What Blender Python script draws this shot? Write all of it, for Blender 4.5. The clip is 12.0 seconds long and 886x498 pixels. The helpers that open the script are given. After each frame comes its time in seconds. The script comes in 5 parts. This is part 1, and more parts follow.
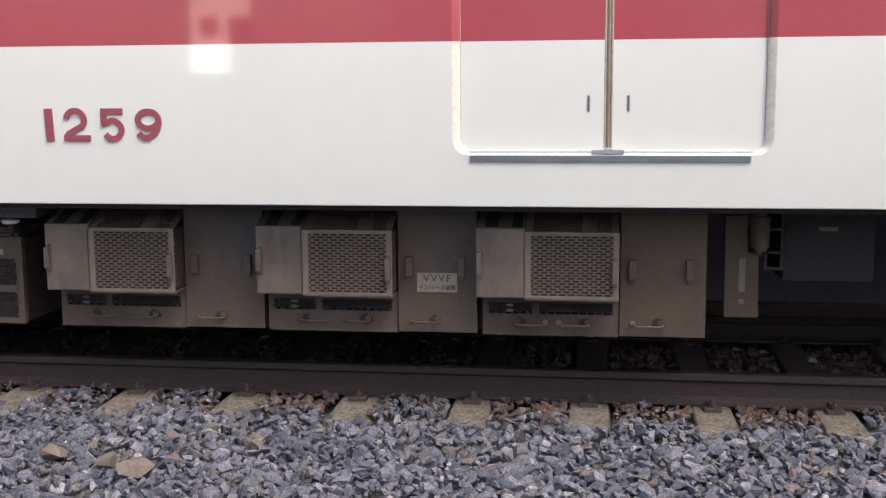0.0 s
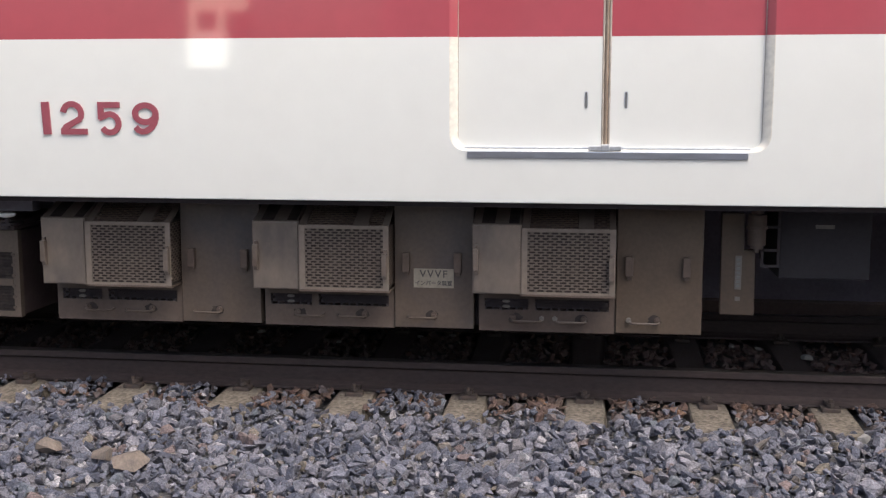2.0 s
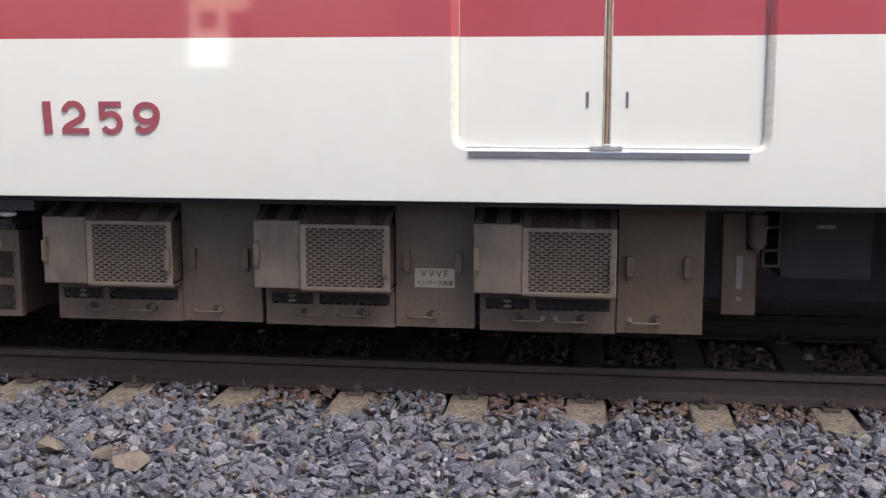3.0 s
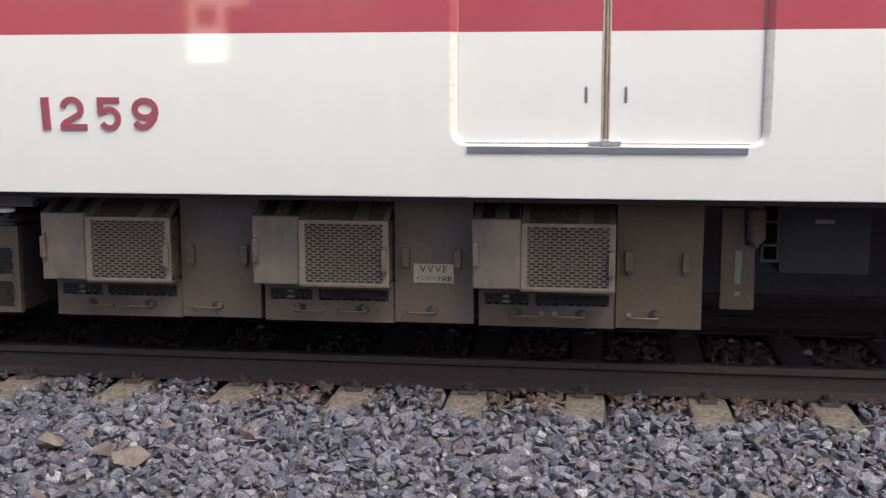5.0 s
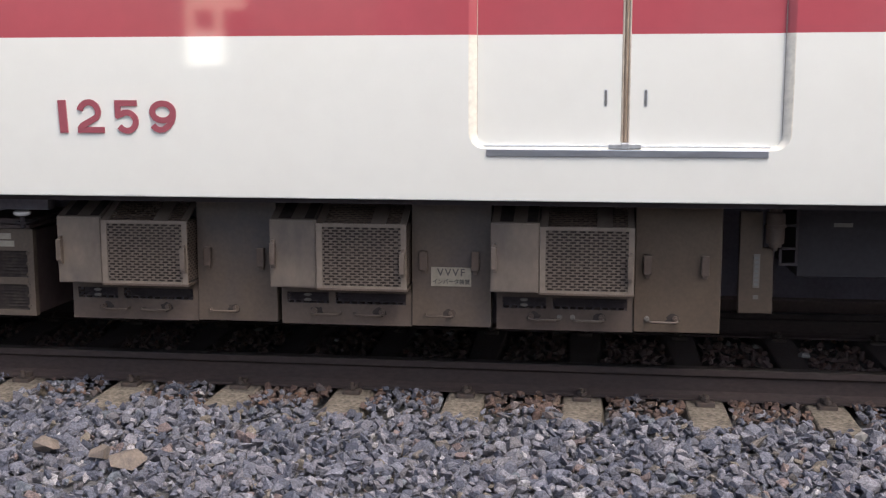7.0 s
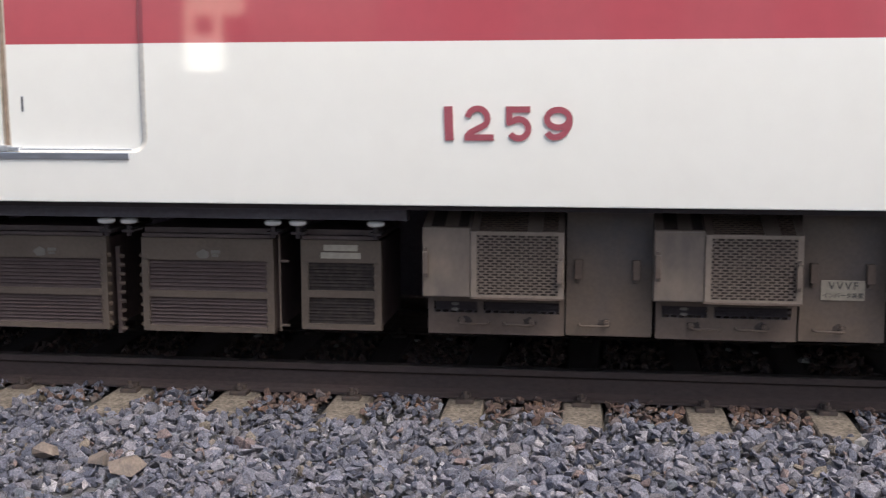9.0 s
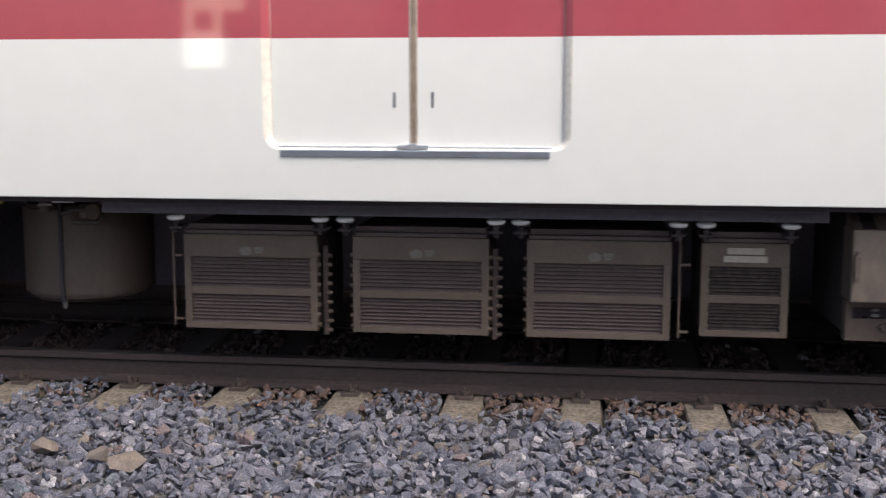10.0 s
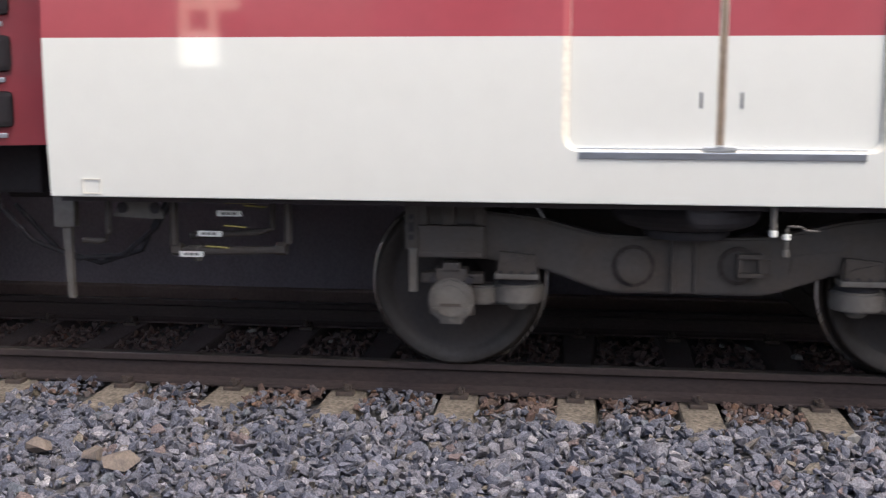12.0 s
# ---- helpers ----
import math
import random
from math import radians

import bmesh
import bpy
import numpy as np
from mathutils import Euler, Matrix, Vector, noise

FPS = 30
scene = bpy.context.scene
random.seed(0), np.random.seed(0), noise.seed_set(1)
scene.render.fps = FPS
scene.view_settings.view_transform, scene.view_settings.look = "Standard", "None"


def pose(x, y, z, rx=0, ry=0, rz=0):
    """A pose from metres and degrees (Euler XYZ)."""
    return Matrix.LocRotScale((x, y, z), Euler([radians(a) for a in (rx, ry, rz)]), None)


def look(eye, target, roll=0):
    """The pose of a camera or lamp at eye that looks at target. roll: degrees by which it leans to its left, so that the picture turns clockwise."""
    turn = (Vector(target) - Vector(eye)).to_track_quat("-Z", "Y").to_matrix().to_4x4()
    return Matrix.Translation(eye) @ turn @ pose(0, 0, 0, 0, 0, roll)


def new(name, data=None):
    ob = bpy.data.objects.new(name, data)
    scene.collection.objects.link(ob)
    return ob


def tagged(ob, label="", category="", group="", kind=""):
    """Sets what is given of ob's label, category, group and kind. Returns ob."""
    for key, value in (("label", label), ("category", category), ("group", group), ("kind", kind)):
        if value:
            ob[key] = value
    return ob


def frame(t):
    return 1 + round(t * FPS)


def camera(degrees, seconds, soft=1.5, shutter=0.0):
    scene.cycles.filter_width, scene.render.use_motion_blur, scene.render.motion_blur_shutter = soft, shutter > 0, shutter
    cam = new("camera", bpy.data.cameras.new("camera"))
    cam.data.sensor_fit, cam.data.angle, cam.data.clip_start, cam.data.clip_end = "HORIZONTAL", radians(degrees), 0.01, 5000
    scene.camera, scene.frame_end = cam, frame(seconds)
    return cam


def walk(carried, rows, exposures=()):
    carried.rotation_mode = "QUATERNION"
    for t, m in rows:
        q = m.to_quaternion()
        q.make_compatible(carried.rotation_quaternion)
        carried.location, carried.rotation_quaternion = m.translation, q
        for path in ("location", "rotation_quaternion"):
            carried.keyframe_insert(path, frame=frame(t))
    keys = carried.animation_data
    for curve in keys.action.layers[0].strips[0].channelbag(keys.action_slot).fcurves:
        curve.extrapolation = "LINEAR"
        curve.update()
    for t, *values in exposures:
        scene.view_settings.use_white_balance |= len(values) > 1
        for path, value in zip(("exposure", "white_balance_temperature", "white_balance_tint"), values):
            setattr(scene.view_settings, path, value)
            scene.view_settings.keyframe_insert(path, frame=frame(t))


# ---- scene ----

# ---- camera ----
EYE = (0.595, -6.286, 1.341)
TURNS = [  # seconds, yaw to the left, pitch, lean
    (0.0, 7.762, -7.546, -0.318),
    (0.5, 7.731, -7.672, -0.024),
    (1.0, 7.692, -7.695, 0.118),
    (1.5, 7.621, -7.737, 0.090),
    (2.0, 7.595, -7.767, 0.041),
    (2.5, 7.597, -7.767, 0.041),
    (3.0, 7.648, -7.782, 0.085),
    (5.0, 7.589, -8.017, -0.016),
    (5.5, 7.570, -8.037, -0.020),
    (6.0, 7.524, -8.000, -0.020),
    (6.5, 7.466, -7.949, 0.004),
    (7.0, 7.465, -7.864, 0.024),
    (9.0, 7.433, -7.569, -0.043),
    (9.5, 7.405, -7.680, 0.006),
    (10.0, 7.407, -7.764, 0.053),
    (10.5, 7.382, -7.897, 0.160),
    (11.0, 7.281, -7.921, 0.214),
    (11.5, 7.262, -7.856, 0.281),
    (12.0, 7.148, -7.787, 0.172),
]
cam = camera(43.27, 12.0, soft=1.25, shutter=0.16)
walk(cam, [(t, pose(*EYE, 90 + p, 0, y) @ pose(0, 0, 0, 0, 0, r)) for t, y, p, r in TURNS],
     exposures=[(0.0, 0.72, 6320, 8), (12.0, 0.72, 6320, 8)])

# ---- light: a hazy sun over the lineside, high and from the right, and open sky ----
SUN_UP, SUN_ROUND = radians(56), radians(132)
world = bpy.data.worlds.new("sky")
scene.world = world
world.use_nodes = True
wn = world.node_tree
sky = wn.nodes.new("ShaderNodeTexSky")
sky.sky_type = "NISHITA"
sky.sun_disc = False
sky.sun_elevation, sky.sun_rotation = SUN_UP, SUN_ROUND
sky.dust_density, sky.air_density = 6.0, 1.0
wn.links.new(sky.outputs[0], wn.nodes["Background"].inputs[0])
wn.nodes["Background"].inputs[1].default_value = 0.145
sun = new("sun", bpy.data.lights.new("sun", "SUN"))
sun.data.energy, sun.data.angle, sun.data.color = 1.0, radians(16), (1.0, 0.94, 0.86)
sun.matrix_world = look((math.sin(SUN_ROUND) * math.cos(SUN_UP) * 50, math.cos(SUN_ROUND) * math.cos(SUN_UP) * 50, math.sin(SUN_UP) * 50), (0, 0, 0))


# ---- materials ----
def material(name, base, rough=0.5, metal=0.0, coat=0.0, dirt=None, dirt_scale=6.0, dirt_amount=0.4, grain=40.0, grain_amount=0.12,
             bump=0.0, bump_scale=80.0, islands=None, stretch=(1, 1, 1), coat_rough=0.05):
    """A worn surface: base colour, stains at one scale, grain at a finer one, relief and uneven gloss."""
    m = bpy.data.materials.new(name)
    m.use_nodes = True
    n, l = m.node_tree.nodes, m.node_tree.links
    b = n["Principled BSDF"]
    b.inputs["Metallic"].default_value = metal
    b.inputs["Coat Weight"].default_value = coat
    b.inputs["Coat Roughness"].default_value = coat_rough
    b.inputs["Coat IOR"].default_value = 1.65
    co = n.new("ShaderNodeTexCoord")
    mp = n.new("ShaderNodeMapping")
    mp.inputs["Scale"].default_value = stretch
    l.new(co.outputs["Object"], mp.inputs["Vector"])
    if islands:
        geo = n.new("ShaderNodeNewGeometry")
        ramp = n.new("ShaderNodeValToRGB")
        ramp.color_ramp.interpolation = "CONSTANT"
        for p, c in islands[2:]:
            ramp.color_ramp.elements.new(p)
        for e, (p, c) in zip(ramp.color_ramp.elements, islands):
            e.position, e.color = p, (*c, 1)
        l.new(geo.outputs["Random Per Island"], ramp.inputs[0])
        colour = ramp.outputs[0]
    else:
        rgb = n.new("ShaderNodeRGB")
        rgb.outputs[0].default_value = (*base, 1)
        colour = rgb.outputs[0]
    big = n.new("ShaderNodeTexNoise")
    big.inputs["Scale"].default_value, big.inputs["Detail"].default_value, big.inputs["Roughness"].default_value = dirt_scale, 6, 0.6
    l.new(mp.outputs[0], big.inputs["Vector"])
    if dirt:
        edge = n.new("ShaderNodeMapRange")
        edge.inputs["From Min"].default_value, edge.inputs["From Max"].default_value = 0.42, 0.7
        edge.inputs["To Max"].default_value = dirt_amount
        l.new(big.outputs[0], edge.inputs[0])
        mix = n.new("ShaderNodeMix")
        mix.data_type = "RGBA"
        mix.inputs["B"].default_value = (*dirt, 1)
        l.new(edge.outputs[0], mix.inputs["Factor"])
        l.new(colour, mix.inputs["A"])
        colour = mix.outputs["Result"]
    fine = n.new("ShaderNodeTexNoise")
    fine.inputs["Scale"].default_value, fine.inputs["Detail"].default_value = grain, 4
    l.new(mp.outputs[0], fine.inputs["Vector"])
    vary = n.new("ShaderNodeMapRange")
    vary.inputs["From Min"].default_value, vary.inputs["From Max"].default_value = 0.3, 0.7
    vary.inputs["To Min"].default_value, vary.inputs["To Max"].default_value = 1 - grain_amount, 1 + grain_amount
    l.new(fine.outputs[0], vary.inputs[0])
    mul = n.new("ShaderNodeVectorMath")
    mul.operation = "SCALE"
    l.new(colour, mul.inputs[0])
    l.new(vary.outputs[0], mul.inputs["Scale"])
    l.new(mul.outputs[0], b.inputs["Base Color"])
    gloss = n.new("ShaderNodeMapRange")
    gloss.inputs["To Min"].default_value, gloss.inputs["To Max"].default_value = max(0.02, rough - 0.08), min(1, rough + 0.08)
    l.new(big.outputs[0], gloss.inputs[0])
    l.new(gloss.outputs[0], b.inputs["Roughness"])
    if bump:
        relief = n.new("ShaderNodeTexNoise")
        relief.inputs["Scale"].default_value, relief.inputs["Detail"].default_value = bump_scale, 5
        l.new(mp.outputs[0], relief.inputs["Vector"])
        bm_node = n.new("ShaderNodeBump")
        bm_node.inputs["Strength"].default_value, bm_node.inputs["Distance"].default_value = bump, 0.01
        l.new(relief.outputs[0], bm_node.inputs["Height"])
        l.new(bm_node.outputs[0], b.inputs["Normal"])
    return m


WHITE = material("white_paint", (0.80, 0.80, 0.768), 0.35, coat=1.0, dirt=(0.70, 0.67, 0.62), dirt_scale=1.5, dirt_amount=0.12, grain=9, grain_amount=0.012, bump=0.02, bump_scale=1.3)
RED = material("red_paint", (0.43, 0.068, 0.092), 0.35, coat=1.0, dirt=(0.36, 0.07, 0.08), dirt_scale=2.0, dirt_amount=0.25, grain=12, grain_amount=0.03, bump=0.02, bump_scale=1.3)
# cream cast puts the warm reflected light on the door jambs into the colour
CREAM_EDGE = material("cream_white_paint", (0.78, 0.74, 0.66), 0.4, coat=0.6, dirt=(0.7, 0.64, 0.54), dirt_scale=5, dirt_amount=0.2)
NUMBER_RED = material("number_red_paint", (0.315, 0.076, 0.1), 0.4, coat=0.4, grain_amount=0.06)
STEEL = material("stainless_steel", (0.60, 0.63, 0.71), 0.33, 1.0, dirt=(0.45, 0.44, 0.43), dirt_scale=12, dirt_amount=0.4, stretch=(0.2, 1, 1))
SEAL = material("brown_door_seal", (0.4, 0.31, 0.24), 0.35, 0.5, dirt=(0.2, 0.13, 0.09), dirt_scale=8, dirt_amount=0.5)
SLOT = material("grey_slot", (0.17, 0.17, 0.17), 0.6)
GAP_LINE = material("brown_gap_line", (0.46, 0.41, 0.36), 0.6, dirt=(0.27, 0.21, 0.17), dirt_scale=10, dirt_amount=0.5)
EDGE = material("pale_door_edge_metal", (0.62, 0.55, 0.48), 0.35, 0.5, dirt=(0.4, 0.3, 0.22), dirt_scale=9, dirt_amount=0.5)
LIGHT_STEEL = material("bright_steel", (0.66, 0.67, 0.70), 0.45, 0.9, dirt=(0.58, 0.57, 0.55), dirt_scale=14, dirt_amount=0.4)
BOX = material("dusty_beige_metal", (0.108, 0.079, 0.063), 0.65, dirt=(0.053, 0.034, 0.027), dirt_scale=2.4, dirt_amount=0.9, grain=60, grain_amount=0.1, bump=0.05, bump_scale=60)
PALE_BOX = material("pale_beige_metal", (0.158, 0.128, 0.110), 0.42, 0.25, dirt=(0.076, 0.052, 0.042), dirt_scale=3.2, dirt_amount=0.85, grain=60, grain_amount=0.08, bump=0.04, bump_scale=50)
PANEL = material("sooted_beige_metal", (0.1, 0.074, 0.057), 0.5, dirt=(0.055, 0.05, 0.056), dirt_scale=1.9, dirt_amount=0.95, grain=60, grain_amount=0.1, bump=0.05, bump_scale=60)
# grease round the latches; elsewhere shade in recesses given as a dark colour
GREASE_SHADE = material("grease_and_shade_brown", (0.03, 0.023, 0.022), 0.9, dirt=(0.07, 0.055, 0.048), dirt_scale=25, dirt_amount=0.8)
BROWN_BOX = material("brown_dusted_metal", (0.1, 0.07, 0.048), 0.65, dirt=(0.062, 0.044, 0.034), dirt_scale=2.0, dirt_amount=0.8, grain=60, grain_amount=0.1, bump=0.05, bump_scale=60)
SLAT = material("brown_louvre_metal", (0.086, 0.062, 0.060), 0.6, dirt=(0.063, 0.044, 0.043), dirt_scale=9, dirt_amount=0.7)
BEAM = material("dusty_grey_beam", (0.13, 0.125, 0.15), 0.8, dirt=(0.1, 0.09, 0.1), dirt_scale=3, dirt_amount=0.5)
DARK = material("sooty_black_metal", (0.046, 0.038, 0.043), 0.92, dirt=(0.058, 0.043, 0.041), dirt_scale=4, dirt_amount=0.6)
# base colour raised to stand in for glare over the shaded underframe
LIFTED_DARK = material("lifted_dark_metal", (0.22, 0.185, 0.205), 0.95, dirt=(0.26, 0.19, 0.175), dirt_scale=4, dirt_amount=0.6)
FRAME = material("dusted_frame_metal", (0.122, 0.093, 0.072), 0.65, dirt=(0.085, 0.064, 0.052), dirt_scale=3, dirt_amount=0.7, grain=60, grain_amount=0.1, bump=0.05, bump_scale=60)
TANK = material("brown_tank_paint", (0.09, 0.066, 0.053), 0.6, dirt=(0.06, 0.045, 0.038), dirt_scale=3, dirt_amount=0.8, grain=50, grain_amount=0.1, stretch=(1, 1, 0.5))
BARE = material("worn_bare_edging", (0.2, 0.165, 0.138), 0.5, 0.2, dirt=(0.13, 0.1, 0.085), dirt_scale=5, dirt_amount=0.5)
MESH = material("worn_perforated_sheet", (0.138, 0.112, 0.095), 0.5, 0.2, dirt=(0.13, 0.1, 0.085), dirt_scale=4, dirt_amount=0.6)
COVER = material("brushed_beige_cover", (0.245, 0.2, 0.165), 0.38, 0.5, dirt=(0.13, 0.112, 0.105), dirt_scale=2.8, dirt_amount=0.9, grain=30, grain_amount=0.06, stretch=(1.4, 1, 0.8))
DISC = material("dull_wheel_disc", (0.036, 0.030, 0.030), 0.7, dirt=(0.05, 0.038, 0.034), dirt_scale=5, dirt_amount=0.6)
STAINED = material("rust_stained_concrete", (0.16, 0.118, 0.108), 0.95, dirt=(0.12, 0.088, 0.082), dirt_scale=3, dirt_amount=0.7, bump=0.2)
BOGIE = material("dusty_grey_steel", (0.06, 0.052, 0.049), 0.65, dirt=(0.068, 0.05, 0.037), dirt_scale=5, dirt_amount=0.7, grain=50, bump=0.08, bump_scale=70)
PALE_STEEL = material("pale_grey_steel", (0.13, 0.12, 0.112), 0.55, dirt=(0.08, 0.062, 0.05), dirt_scale=8, dirt_amount=0.6)
TYRE = material("worn_wheel_steel", (0.05, 0.044, 0.042), 0.45, 0.6, dirt=(0.03, 0.024, 0.021), dirt_scale=6, dirt_amount=0.6)
BRIGHT = material("polished_tread_steel", (0.62, 0.62, 0.62), 0.27, 1.0)
PORCELAIN = material("white_porcelain", (0.82, 0.82, 0.80), 0.25, coat=0.6, grain_amount=0.03)
LABEL_WHITE = material("white_label", (0.8, 0.8, 0.78), 0.5, grain_amount=0.05)
LABEL_GREY = material("grey_label", (0.17, 0.152, 0.138), 0.5, dirt=(0.13, 0.115, 0.1), dirt_scale=20, dirt_amount=0.5)
SIGN = material("cream_sign_plate", (0.29, 0.255, 0.205), 0.5, dirt=(0.2, 0.17, 0.14), dirt_scale=14, dirt_amount=0.5)
PLATE = material("pale_name_plate", (0.4, 0.36, 0.3), 0.45, dirt=(0.28, 0.25, 0.21), dirt_scale=16, dirt_amount=0.5)
INK = material("black_sign_ink", (0.055, 0.05, 0.048), 0.5)
YELLOW = material("yellow_marking", (0.42, 0.36, 0.12), 0.5)
RUBBER = material("black_rubber", (0.034, 0.031, 0.036), 0.88, bump=0.05)
RAIL = material("brown_rusty_rail", (0.043, 0.031, 0.031), 0.85, dirt=(0.054, 0.036, 0.033), dirt_scale=5, dirt_amount=0.7, grain=70, grain_amount=0.2, bump=0.15, bump_scale=90, stretch=(0.4, 1, 1))
RAIL_TOP = material("worn_rail_head", (0.1, 0.092, 0.092), 0.42, 0.8, dirt=(0.2, 0.15, 0.12), dirt_scale=7, dirt_amount=0.5, stretch=(0.15, 1, 1))
CLIP = material("rusty_clip_steel", (0.055, 0.042, 0.038), 0.85, dirt=(0.08, 0.052, 0.04), dirt_scale=20, dirt_amount=0.6)
CONCRETE = material("weathered_sleeper_concrete", (0.182, 0.153, 0.126), 0.9, dirt=(0.075, 0.062, 0.05), dirt_scale=14, dirt_amount=0.8, grain=48, grain_amount=0.5, bump=0.5, bump_scale=90)
DARK_CONCRETE = material("dark_sleeper_concrete", (0.085, 0.066, 0.066), 0.95, dirt=(0.065, 0.047, 0.046), dirt_scale=9, dirt_amount=0.7, grain=85, grain_amount=0.3, bump=0.4, bump_scale=140)
PLATFORM = material("grey_platform_concrete", (0.29, 0.262, 0.315), 0.9, dirt=(0.22, 0.19, 0.22), dirt_scale=1.5, dirt_amount=0.7, bump=0.2)
FACADE = material("cream_facade", (0.78, 0.70, 0.60), 0.9, dirt=(0.66, 0.57, 0.48), dirt_scale=0.6, dirt_amount=0.6)
HEDGE = material("dark_boundary_wall", (0.10, 0.10, 0.09), 0.9, dirt=(0.06, 0.07, 0.05), dirt_scale=1.0, dirt_amount=0.6)
GREYS = [(0.0, (0.123, 0.124, 0.158)), (0.14, (0.159, 0.160, 0.201)), (0.28, (0.088, 0.093, 0.127)), (0.4, (0.193, 0.186, 0.217)), (0.5, (0.115, 0.113, 0.136)),
         (0.6, (0.149, 0.143, 0.173)), (0.7, (0.068, 0.071, 0.099)), (0.78, (0.238, 0.230, 0.264)), (0.84, (0.138, 0.128, 0.142)), (0.89, (0.172, 0.146, 0.129)), (0.907, (0.139, 0.151, 0.178)),
         (0.925, (0.173, 0.128, 0.125)), (0.95, (0.304, 0.284, 0.303)), (0.972, (0.173, 0.145, 0.118)), (0.986, (0.349, 0.337, 0.358))]
STONE = material("blue_grey_crushed_stone", (0.2, 0.2, 0.22), 0.85, islands=GREYS, dirt=(0.07, 0.072, 0.08), dirt_scale=30, dirt_amount=0.35, grain=110, grain_amount=0.45, bump=0.8, bump_scale=160)
RUSTS = [(0.0, (0.1, 0.064, 0.056)), (0.25, (0.128, 0.08, 0.066)), (0.45, (0.077, 0.052, 0.048)), (0.6, (0.153, 0.106, 0.086)), (0.72, (0.103, 0.084, 0.086)),
         (0.84, (0.145, 0.121, 0.123)), (0.93, (0.155, 0.086, 0.056)), (0.97, (0.065, 0.038, 0.035))]
DARK_BROWNS = [(0.0, (0.09, 0.056, 0.053)), (0.25, (0.1, 0.062, 0.056)), (0.45, (0.076, 0.051, 0.051)), (0.6, (0.106, 0.072, 0.068)), (0.78, (0.118, 0.088, 0.086)),
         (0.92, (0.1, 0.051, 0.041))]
DARK_STONE = material("dark_brown_stone", (0.09, 0.075, 0.07), 0.9, islands=DARK_BROWNS, dirt=(0.05, 0.042, 0.04), dirt_scale=30, dirt_amount=0.5, grain=70, grain_amount=0.3, bump=0.6, bump_scale=160)
RUST_STONE = material("rust_stained_stone", (0.17, 0.13, 0.11), 0.9, islands=RUSTS, dirt=(0.085, 0.06, 0.047), dirt_scale=30, dirt_amount=0.5, grain=70, grain_amount=0.34, bump=0.6, bump_scale=160)
TAN_STONE = material("tan_stone", (0.17, 0.136, 0.115), 0.85, dirt=(0.085, 0.075, 0.072), dirt_scale=14, dirt_amount=0.9, grain=90, grain_amount=0.2, bump=0.3, bump_scale=120)
PALE_STONE = material("pale_stone", (0.26, 0.25, 0.245), 0.8, dirt=(0.2, 0.19, 0.18), dirt_scale=20, dirt_amount=0.6, bump=0.3, bump_scale=120)
BED = material("ballast_bed", (0.09, 0.088, 0.092), 0.95, dirt=(0.05, 0.045, 0.045), dirt_scale=25, dirt_amount=0.8, grain=60, grain_amount=0.4, bump=1.0, bump_scale=35)


# ---- mesh helpers ----
def mesh_of(name, bm, materials, smooth=False):
    me = bpy.data.meshes.new(name)
    bm.normal_update()
    bm.to_mesh(me)
    bm.free()
    for m in materials if isinstance(materials, (list, tuple)) else [materials]:
        me.materials.append(m)
    if smooth:
        me.polygons.foreach_set("use_smooth", [True] * len(me.polygons))
        me.set_sharp_from_angle(angle=radians(35))
    return me


def part(name, bm, mat, parent, label="", smooth=False):
    ob = new(name, mesh_of(name, bm, mat, smooth))
    ob.parent = parent
    if label:
        tagged(ob, label)
    return ob


def thing(name, bm, mat, label, category, group="", kind="", smooth=False):
    return tagged(new(name, mesh_of(name, bm, mat, smooth)), label, category, group, kind)


def box(bm, x0, x1, y0, y1, z0, z1, bevel=0.0, slot=0):
    r = bmesh.ops.create_cube(bm, size=1, matrix=Matrix.Translation(((x0 + x1) / 2, (y0 + y1) / 2, (z0 + z1) / 2)) @ Matrix.Diagonal((x1 - x0, y1 - y0, z1 - z0, 1)))
    vs = r["verts"]
    for f in {f for v in vs for f in v.link_faces}:
        f.material_index = slot
    if bevel:
        bmesh.ops.bevel(bm, geom=list({e for v in vs for e in v.link_edges}), offset=bevel, segments=2, affect="EDGES", profile=0.6)
    return bm


def cyl(bm, p, q, r, r2=None, n=20, bevel=0.0):
    p, q = Vector(p), Vector(q)
    m = Matrix.Translation((p + q) / 2) @ (q - p).to_track_quat("Z", "Y").to_matrix().to_4x4()
    res = bmesh.ops.create_cone(bm, cap_ends=True, segments=n, radius1=r, radius2=r if r2 is None else r2, depth=(q - p).length, matrix=m)
    if bevel:
        caps = [e for e in {e for v in res["verts"] for e in v.link_edges} if any(len(f.verts) > 4 for f in e.link_faces)]
        bmesh.ops.bevel(bm, geom=caps, offset=bevel, segments=2, affect="EDGES")
    return bm


def prism(bm, outline, y0, y1, bevel=0.0):
    """An outline in x and z, given depth along y."""
    a = [bm.verts.new((x, y0, z)) for x, z in outline]
    b = [bm.verts.new((x, y1, z)) for x, z in outline]
    fs = [bm.faces.new(a), bm.faces.new(b[::-1])]
    for i in range(len(a)):
        fs.append(bm.faces.new((a[i - 1], b[i - 1], b[i], a[i])))
    bmesh.ops.recalc_face_normals(bm, faces=fs)
    if bevel:
        bmesh.ops.bevel(bm, geom=[e for e in fs[0].edges] + [e for e in fs[1].edges], offset=bevel, segments=2, affect="EDGES")
    return bm


